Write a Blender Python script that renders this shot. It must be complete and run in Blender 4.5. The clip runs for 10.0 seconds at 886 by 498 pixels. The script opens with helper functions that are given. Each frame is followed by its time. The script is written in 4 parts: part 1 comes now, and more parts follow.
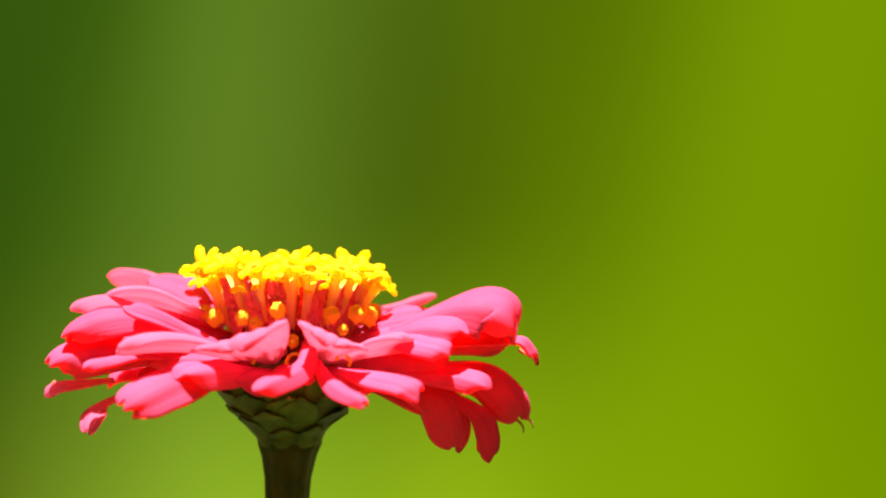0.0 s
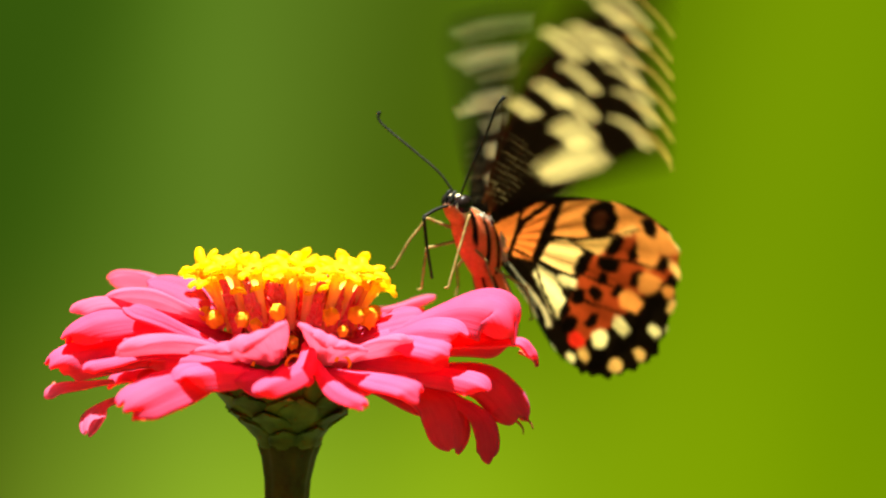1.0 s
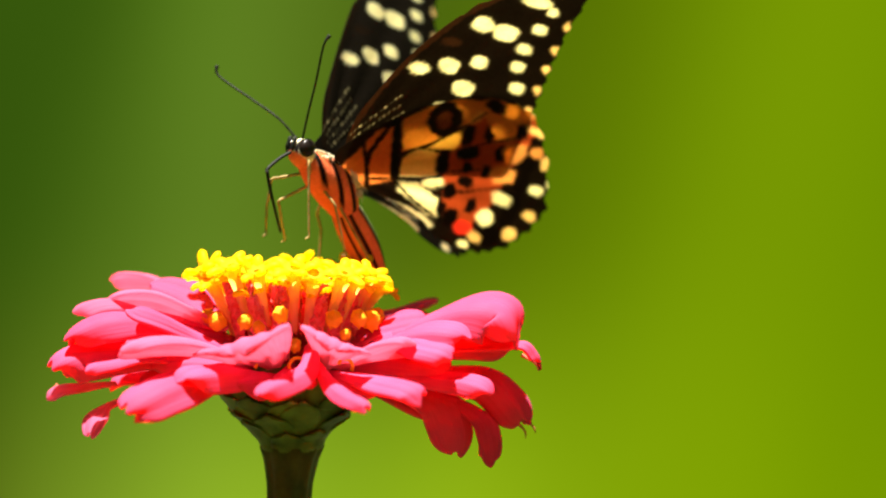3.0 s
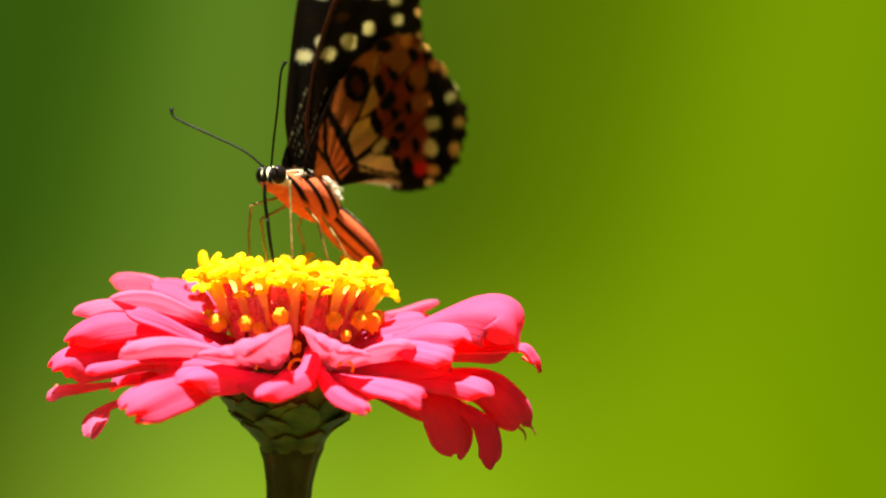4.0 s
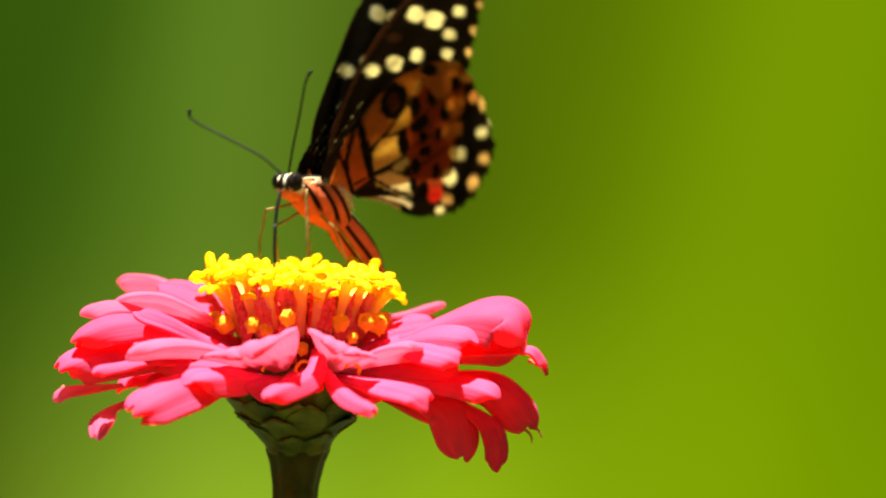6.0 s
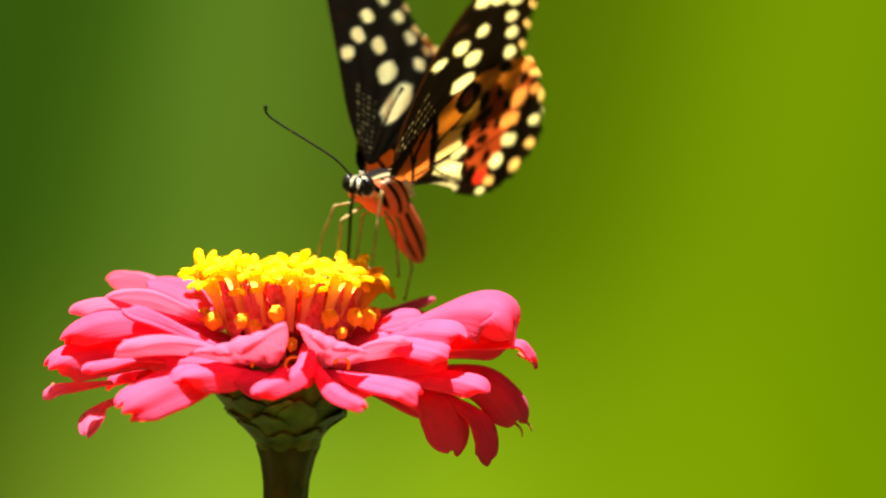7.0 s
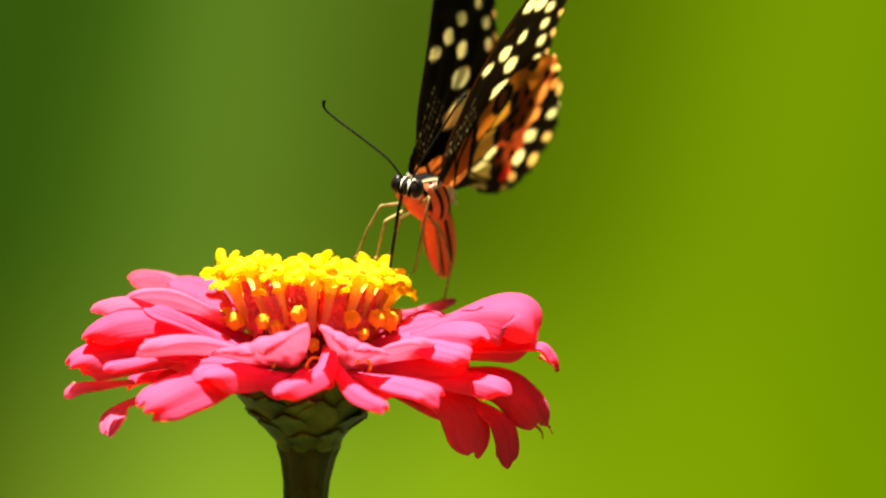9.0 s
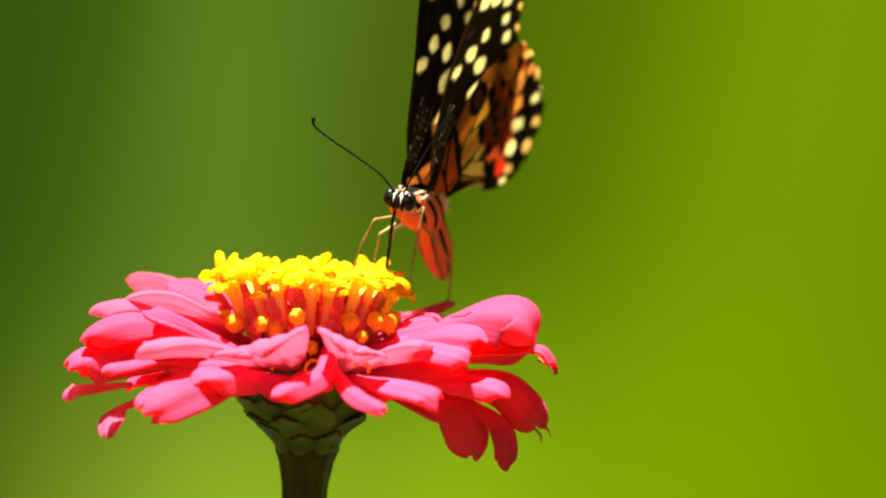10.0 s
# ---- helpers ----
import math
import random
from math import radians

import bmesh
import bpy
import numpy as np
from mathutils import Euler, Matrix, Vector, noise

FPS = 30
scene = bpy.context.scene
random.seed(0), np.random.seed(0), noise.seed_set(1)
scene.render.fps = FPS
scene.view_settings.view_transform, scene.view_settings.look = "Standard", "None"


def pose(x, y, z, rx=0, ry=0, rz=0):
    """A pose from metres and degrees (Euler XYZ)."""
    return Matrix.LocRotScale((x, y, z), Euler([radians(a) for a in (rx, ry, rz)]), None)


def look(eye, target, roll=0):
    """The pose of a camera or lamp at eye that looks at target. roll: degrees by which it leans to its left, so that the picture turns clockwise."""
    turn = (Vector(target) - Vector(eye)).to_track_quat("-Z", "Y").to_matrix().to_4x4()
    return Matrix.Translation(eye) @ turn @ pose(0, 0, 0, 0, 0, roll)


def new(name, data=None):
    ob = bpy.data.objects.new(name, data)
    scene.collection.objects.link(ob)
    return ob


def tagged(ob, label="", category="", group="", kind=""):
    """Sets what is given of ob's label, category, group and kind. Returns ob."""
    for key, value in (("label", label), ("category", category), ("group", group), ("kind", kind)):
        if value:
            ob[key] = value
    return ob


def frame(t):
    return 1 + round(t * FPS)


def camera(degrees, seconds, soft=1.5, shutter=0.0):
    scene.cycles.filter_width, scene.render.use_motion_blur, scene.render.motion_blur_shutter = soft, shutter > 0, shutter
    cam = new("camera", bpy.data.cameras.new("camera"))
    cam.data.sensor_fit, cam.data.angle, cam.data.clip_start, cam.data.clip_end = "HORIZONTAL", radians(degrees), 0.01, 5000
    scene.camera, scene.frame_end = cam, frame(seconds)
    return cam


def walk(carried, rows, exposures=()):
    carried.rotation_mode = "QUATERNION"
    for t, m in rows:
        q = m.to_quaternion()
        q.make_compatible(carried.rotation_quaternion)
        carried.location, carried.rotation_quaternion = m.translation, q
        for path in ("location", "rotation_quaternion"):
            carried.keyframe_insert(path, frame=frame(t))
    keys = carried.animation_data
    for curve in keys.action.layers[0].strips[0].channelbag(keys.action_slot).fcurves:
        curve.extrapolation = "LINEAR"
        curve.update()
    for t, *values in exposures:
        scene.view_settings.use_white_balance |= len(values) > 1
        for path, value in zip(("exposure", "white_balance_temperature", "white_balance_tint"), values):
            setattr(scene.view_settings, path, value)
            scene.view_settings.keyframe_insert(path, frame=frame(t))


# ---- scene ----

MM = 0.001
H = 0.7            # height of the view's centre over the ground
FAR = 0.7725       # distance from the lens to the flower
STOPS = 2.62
cam = camera(10.0, 10.0, soft=2.0, shutter=1.0)
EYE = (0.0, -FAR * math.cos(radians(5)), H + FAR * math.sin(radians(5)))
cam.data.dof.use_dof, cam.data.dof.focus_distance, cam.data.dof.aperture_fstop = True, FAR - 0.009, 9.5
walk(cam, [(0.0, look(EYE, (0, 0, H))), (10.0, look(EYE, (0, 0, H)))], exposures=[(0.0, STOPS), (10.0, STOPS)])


# ---- light ----
def lin(r, g, b):
    """A colour from 0 to 255 in sRGB as linear values."""
    return tuple(((c / 255 + 0.055) / 1.055) ** 2.4 if c > 10 else c / 3294.6 for c in (r, g, b)) + (1.0,)


SUN_ELEVATION, SUN_AZIMUTH = 85.0, 214.0     # azimuth from +x towards +y
world = bpy.data.worlds.new("world")
scene.world = world
world.use_nodes = True
wn, wl = world.node_tree.nodes, world.node_tree.links
sky = wn.new("ShaderNodeTexSky")
sky.sky_type, sky.sun_disc = "NISHITA", False
sky.sun_elevation, sky.sun_rotation = radians(SUN_ELEVATION), radians(90 - SUN_AZIMUTH)
wl.new(sky.outputs["Color"], wn["Background"].inputs["Color"])
wn["Background"].inputs["Strength"].default_value = 0.0065

ce = math.cos(radians(SUN_ELEVATION))
SUN_FROM = Vector((ce * math.cos(radians(SUN_AZIMUTH)), ce * math.sin(radians(SUN_AZIMUTH)), math.sin(radians(SUN_ELEVATION))))
sun = new("sun", bpy.data.lights.new("sun", "SUN"))
sun.data.energy, sun.data.angle, sun.data.color = 5.0, radians(0.5), (1.0, 0.96, 0.88)
sun.matrix_basis = look(SUN_FROM * 5, (0, 0, 0))


# ---- materials ----
def material(name):
    m = bpy.data.materials.new(name)
    m.use_nodes = True
    m.node_tree.nodes.clear()
    return m, m.node_tree.nodes, m.node_tree.links


def node(nodes, kind, **values):
    n = nodes.new(kind)
    for key, value in values.items():
        n.inputs[key].default_value = value
    return n


def ramp(nodes, stops, interpolation="LINEAR"):
    n = nodes.new("ShaderNodeValToRGB")
    n.color_ramp.interpolation = interpolation
    while len(n.color_ramp.elements) < len(stops):
        n.color_ramp.elements.new(0.5)
    for e, (p, c) in zip(n.color_ramp.elements, stops):
        e.position, e.color = p, c
    return n


def mixed(nodes, links, kind, fac, a, b):
    n = nodes.new("ShaderNodeMix")
    n.data_type, n.blend_type = "RGBA", kind
    for socket, value in ((n.inputs[0], fac), (n.inputs[6], a), (n.inputs[7], b)):
        if hasattr(value, "is_output"):
            links.new(value, socket)
        else:
            socket.default_value = value
    return n.outputs[2]


def leafy(nodes, links, colour, through_colour, share, rough=0.5, gloss=0.3, normal=None):
    """A thin living tissue: dull and glossy in front, glowing in its own colour when lit from behind."""
    out = nodes.new("ShaderNodeOutputMaterial")
    p = node(nodes, "ShaderNodeBsdfPrincipled", Roughness=rough)
    p.inputs["Specular IOR Level"].default_value = gloss
    tr = nodes.new("ShaderNodeBsdfTranslucent")
    for value, socket in ((colour, p.inputs["Base Color"]), (through_colour, tr.inputs["Color"])):
        if hasattr(value, "is_output"):
            links.new(value, socket)
        else:
            socket.default_value = value
    mix = node(nodes, "ShaderNodeMixShader", Fac=share)
    links.new(p.outputs[0], mix.inputs[1])
    links.new(tr.outputs[0], mix.inputs[2])
    links.new(mix.outputs[0], out.inputs["Surface"])
    if normal:
        links.new(normal, p.inputs["Normal"])
        links.new(normal, tr.inputs["Normal"])
    return p


def bump(nodes, links, height, strength, distance):
    b = node(nodes, "ShaderNodeBump", Strength=strength, Distance=distance)
    links.new(height, b.inputs["Height"])
    return b.outputs["Normal"]


def petal_material(name, pale, glow_colour):
    m, n, l = material(name)
    uv = n.new("ShaderNodeUVMap")
    uv.uv_map = "UVMap"
    mp = n.new("ShaderNodeMapping")
    mp.inputs["Scale"].default_value = (0.7, 9.0, 1.0)
    l.new(uv.outputs[0], mp.inputs[0])
    veins = node(n, "ShaderNodeTexNoise", Scale=3.0, Detail=3.0)
    l.new(mp.outputs[0], veins.inputs["Vector"])
    tc = n.new("ShaderNodeTexCoord")
    blotch = node(n, "ShaderNodeTexNoise", Scale=120.0, Detail=4.0)
    l.new(tc.outputs["Object"], blotch.inputs["Vector"])
    info = n.new("ShaderNodeObjectInfo")
    base = ramp(n, [(0.25, (0.92, 0.16, 0.4, 1)), (0.75, (0.95, 0.23, 0.53, 1))])
    l.new(veins.outputs[0], base.inputs[0])
    tone = ramp(n, [(0.0, (0.93, 0.15, 0.31, 1)), (0.5, (0.93, 0.18, 0.41, 1)), (1.0, (0.93, 0.23, 0.53, 1))])
    l.new(info.outputs["Random"], tone.inputs[0])
    colour = mixed(n, l, "MIX", 0.45, base.outputs[0], tone.outputs[0])
    # pale pink mixed in for petals coloured as lit from behind
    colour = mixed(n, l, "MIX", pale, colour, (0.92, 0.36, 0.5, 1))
    spots = ramp(n, [(0.35, (0.8, 0.8, 0.8, 1)), (0.65, (1, 1, 1, 1))])
    l.new(blotch.outputs[0], spots.inputs[0])
    colour = mixed(n, l, "MULTIPLY", 1.0, colour, spots.outputs[0])
    glow = mixed(n, l, "MULTIPLY", 1.0, glow_colour, spots.outputs[0])
    lines = ramp(n, [(0.3, (0.92, 0.78, 0.78, 1)), (0.66, (1, 1, 1, 1))])
    l.new(veins.outputs[0], lines.inputs[0])
    glow = mixed(n, l, "MULTIPLY", 1.0, glow, lines.outputs[0])
    leafy(n, l, colour, glow, 0.8, 0.65, 0.15, bump(n, l, veins.outputs[0], 0.3, 0.0003))
    return m


def tissue(name, low, high, through_colour, share, scale=300.0, rough=0.5, relief=0.0003):
    m, n, l = material(name)
    tc = n.new("ShaderNodeTexCoord")
    grain = node(n, "ShaderNodeTexNoise", Scale=scale, Detail=5.0)
    l.new(tc.outputs["Object"], grain.inputs["Vector"])
    info = n.new("ShaderNodeObjectInfo")
    add = node(n, "ShaderNodeMath")
    add.operation = "MULTIPLY_ADD"
    l.new(info.outputs["Random"], add.inputs[0])
    add.inputs[1].default_value = 0.3
    l.new(grain.outputs[0], add.inputs[2])
    c = ramp(n, [(0.4, low), (0.9, high)])
    l.new(add.outputs[0], c.inputs[0])
    leafy(n, l, c.outputs[0], through_colour, share, rough, 0.12, bump(n, l, grain.outputs[0], 0.6, relief))
    return m


def floret_material():
    m, n, l = material("floret_tissue")
    tc = n.new("ShaderNodeTexCoord")
    sep = n.new("ShaderNodeSeparateXYZ")
    l.new(tc.outputs["Object"], sep.inputs[0])
    mr = node(n, "ShaderNodeMapRange")
    mr.inputs["From Max"].default_value = 11 * MM
    l.new(sep.outputs["Z"], mr.inputs["Value"])
    c = ramp(n, [(0.0, (0.98, 0.52, 0.3, 1)), (0.36, (0.98, 0.68, 0.3, 1)), (0.56, (0.97, 0.68, 0.18, 1)), (0.72, (0.9, 0.64, 0.04, 1)), (0.95, (0.88, 0.7, 0.0, 1))])
    l.new(mr.outputs[0], c.inputs[0])
    grain = node(n, "ShaderNodeTexNoise", Scale=900.0, Detail=3.0)
    l.new(tc.outputs["Object"], grain.inputs["Vector"])
    leafy(n, l, c.outputs[0], mixed(n, l, "MULTIPLY", 1.0, c.outputs[0], (1.0, 0.95, 0.9, 1)), 0.76, 0.5, 0.1, bump(n, l, grain.outputs[0], 0.4, 0.0002))
    return m


def backdrop_material():
    m, n, l = material("far_garden_glow")
    out = n.new("ShaderNodeOutputMaterial")
    # the sheet glows by itself, with daylight already in its colours
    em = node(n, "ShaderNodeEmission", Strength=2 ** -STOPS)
    tc = n.new("ShaderNodeTexCoord")
    sep = n.new("ShaderNodeSeparateXYZ")
    l.new(tc.outputs["Object"], sep.inputs[0])
    soft = node(n, "ShaderNodeTexNoise", Scale=2.6, Detail=0.0)
    mp = n.new("ShaderNodeMapping")
    mp.inputs["Scale"].default_value = (1.0, 1.0, 0.45)
    l.new(tc.outputs["Object"], mp.inputs[0])
    l.new(mp.outputs[0], soft.inputs["Vector"])
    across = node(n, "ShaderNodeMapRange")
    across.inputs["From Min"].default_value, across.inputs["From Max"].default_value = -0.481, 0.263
    # leaning, softly wavering bands; the greenery's light and shade are in the colour
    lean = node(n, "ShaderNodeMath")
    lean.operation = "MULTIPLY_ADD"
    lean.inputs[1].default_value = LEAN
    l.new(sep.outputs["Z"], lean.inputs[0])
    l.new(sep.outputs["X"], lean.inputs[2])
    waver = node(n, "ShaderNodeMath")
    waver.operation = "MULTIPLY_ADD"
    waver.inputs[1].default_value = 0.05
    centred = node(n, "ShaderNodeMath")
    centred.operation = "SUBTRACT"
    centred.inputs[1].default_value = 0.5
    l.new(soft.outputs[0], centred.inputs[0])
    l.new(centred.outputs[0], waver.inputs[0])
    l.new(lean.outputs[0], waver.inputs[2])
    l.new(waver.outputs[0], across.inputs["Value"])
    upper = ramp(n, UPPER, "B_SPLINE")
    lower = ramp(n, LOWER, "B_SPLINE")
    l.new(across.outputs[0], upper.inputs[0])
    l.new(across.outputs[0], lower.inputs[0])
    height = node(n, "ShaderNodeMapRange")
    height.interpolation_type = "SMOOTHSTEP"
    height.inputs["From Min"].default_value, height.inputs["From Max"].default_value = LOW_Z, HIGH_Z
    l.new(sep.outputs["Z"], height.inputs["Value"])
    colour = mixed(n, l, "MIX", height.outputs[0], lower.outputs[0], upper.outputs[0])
    # faint leaning streaks, painted lighter and darker, for leaves far out of focus
    streak_map = n.new("ShaderNodeMapping")
    streak_map.inputs["Rotation"].default_value = (0, radians(17), 0)
    streak_map.inputs["Scale"].default_value = (7.0, 7.0, 1.3)
    l.new(tc.outputs["Object"], streak_map.inputs[0])
    streak = node(n, "ShaderNodeTexNoise", Scale=1.0, Detail=1.5)
    l.new(streak_map.outputs[0], streak.inputs["Vector"])
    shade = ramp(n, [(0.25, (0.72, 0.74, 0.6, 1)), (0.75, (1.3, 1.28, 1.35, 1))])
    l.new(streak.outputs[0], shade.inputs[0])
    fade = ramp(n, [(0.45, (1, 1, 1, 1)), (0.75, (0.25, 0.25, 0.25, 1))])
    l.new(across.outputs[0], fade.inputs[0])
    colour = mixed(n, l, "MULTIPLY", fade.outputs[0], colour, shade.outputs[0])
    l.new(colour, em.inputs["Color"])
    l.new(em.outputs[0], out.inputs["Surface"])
    return m


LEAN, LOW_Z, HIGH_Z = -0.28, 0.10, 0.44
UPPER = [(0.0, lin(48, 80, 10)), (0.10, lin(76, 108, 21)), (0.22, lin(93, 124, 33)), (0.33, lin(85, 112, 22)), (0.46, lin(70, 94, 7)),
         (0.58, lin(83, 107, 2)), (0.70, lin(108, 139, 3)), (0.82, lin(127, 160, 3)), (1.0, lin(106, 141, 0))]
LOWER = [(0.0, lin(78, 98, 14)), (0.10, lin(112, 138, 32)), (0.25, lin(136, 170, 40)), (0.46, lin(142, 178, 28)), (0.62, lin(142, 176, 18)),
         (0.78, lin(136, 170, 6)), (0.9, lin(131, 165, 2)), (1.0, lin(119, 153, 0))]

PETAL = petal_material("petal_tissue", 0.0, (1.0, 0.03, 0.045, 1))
# salmon copy of the petal tissue: light shining through is in its colour
PETAL_BACKLIT = petal_material("backlit_petal_tissue", 0.3, (0.96, 0.27, 0.36, 1))
FLORET = floret_material()
CHAFF = tissue("chaff", (0.95, 0.02, 0.03, 1), (1.0, 0.34, 0.3, 1), (1.0, 0.16, 0.13, 1), 0.45, 1500, 0.3, 0.002)
BUD = tissue("floret_bud", (0.9, 0.36, 0.02, 1), (0.94, 0.62, 0.03, 1), (0.95, 0.5, 0.03, 1), 0.5, 600)
STYLE = tissue("style_tip", (0.85, 0.5, 0.02, 1), (0.95, 0.75, 0.05, 1), (0.9, 0.6, 0.03, 1), 0.25, 600)
CORE = tissue("disc_heart", (0.06, 0.004, 0.004, 1), (0.3, 0.02, 0.012, 1), (0.3, 0.02, 0.01, 1), 0.1, 500, 0.9)
WITHERED = tissue("withered_rim", (0.3, 0.05, 0.03, 1), (0.75, 0.2, 0.12, 1), (0.7, 0.12, 0.06, 1), 0.35, 700)
STEM = tissue("stem_skin", (0.03, 0.032, 0.004, 1), (0.075, 0.08, 0.01, 1), (0.08, 0.12, 0.01, 1), 0.1, 400, 0.45)
BRACT = tissue("bract_skin", (0.03, 0.05, 0.005, 1), (0.17, 0.19, 0.025, 1), (0.16, 0.24, 0.025, 1), 0.3, 350, 0.45)
BRACT_EDGE = tissue("bract_edge", (0.05, 0.06, 0.01, 1), (0.17, 0.19, 0.045, 1), (0.12, 0.16, 0.03, 1), 0.1, 600)
SOIL = tissue("garden_soil", (0.018, 0.022, 0.008, 1), (0.05, 0.06, 0.018, 1), (0.05, 0.08, 0.01, 1), 0.05, 8, 0.9, 0.01)


# ---- building ----
def mesh_from(name, bm, mat, smooth=True):
    me = bpy.data.meshes.new(name)
    for f in bm.faces:
        f.smooth = smooth
    bm.to_mesh(me)
    bm.free()
    for one in (mat if isinstance(mat, (list, tuple)) else [mat]):
        me.materials.append(one)
    return me


def part(name, bm, mat, parent=None, label="", m=None):
    ob = new(name, bm if isinstance(bm, bpy.types.Mesh) else mesh_from(name, bm, mat))
    ob.parent = parent
    if m:
        ob.matrix_basis = m
    if label:
        tagged(ob, label)
    return ob


def grid_faces(bm, rows, close=False):
    for a, b in zip(rows, rows[1:]):
        k = len(a)
        for i in range(k if close else k - 1):
            j = (i + 1) % k
            bm.faces.new((a[i], a[j], b[j], b[i]))


def tube(bm, points, radii, sides=8, flat=1.0):
    """A round bar along points (vectors), closed at both ends."""
    pts = [Vector(p) for p in points]
    rows, side = [], None
    for i, p in enumerate(pts):
        d = (pts[min(i + 1, len(pts) - 1)] - pts[max(i - 1, 0)]).normalized()
        if side is None:
            side = d.cross(Vector((0, 0, 1)) if abs(d.z) < 0.9 else Vector((1, 0, 0))).normalized()
        side = (side - d * side.dot(d)).normalized()
        up = d.cross(side)
        r = radii[i] if isinstance(radii, (list, tuple)) else radii
        rows.append([bm.verts.new(p + side * (r * math.cos(a)) + up * (r * flat * math.sin(a))) for a in (2 * math.pi * k / sides for k in range(sides))])
    grid_faces(bm, rows, True)
    bm.faces.new(rows[0][::-1])
    bm.faces.new(rows[-1])


def spline(points, s):
    """A smooth curve through the points, s from 0 to 1."""
    p = [Vector(q) for q in points]
    k = (len(p) - 1) * min(max(s, 0.0), 1.0)
    i = min(int(k), len(p) - 2)
    u = k - i
    b, c = p[i], p[i + 1]
    a = p[i - 1] if i > 0 else b * 2 - c
    d = p[i + 2] if i + 2 < len(p) else c * 2 - b
    return 0.5 * (2 * b + (c - a) * u + (2 * a - 5 * b + 4 * c - d) * u * u + (3 * b - a - 3 * c + d) * u ** 3)


# ---- ground and distance ----
bm = bmesh.new()
bmesh.ops.create_grid(bm, x_segments=60, y_segments=60, size=150)
part("ground", bm, SOIL)
tagged(bpy.data.objects["ground"], "green and brown garden ground", "ground", kind="structure")

# ring-shaped sheet that gives off its own light in place of lit foliage
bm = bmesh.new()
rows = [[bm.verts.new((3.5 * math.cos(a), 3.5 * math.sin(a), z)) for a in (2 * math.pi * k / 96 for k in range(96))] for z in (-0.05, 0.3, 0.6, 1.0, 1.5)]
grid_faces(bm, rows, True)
tagged(part("backdrop", bm, backdrop_material()), "glowing backdrop painted as soft out of focus green garden foliage", "backdrop", kind="structure")

# ---- the zinnia ----
HEAD = (-23.62 * MM, 0.0, H - 17.16 * MM)      # where the petals leave the stalk
zinnia = tagged(new("zinnia_flower"), "pink red zinnia with yellow florets on a dark green stalk", "flower")
zinnia.matrix_basis = pose(*HEAD)
count = 0


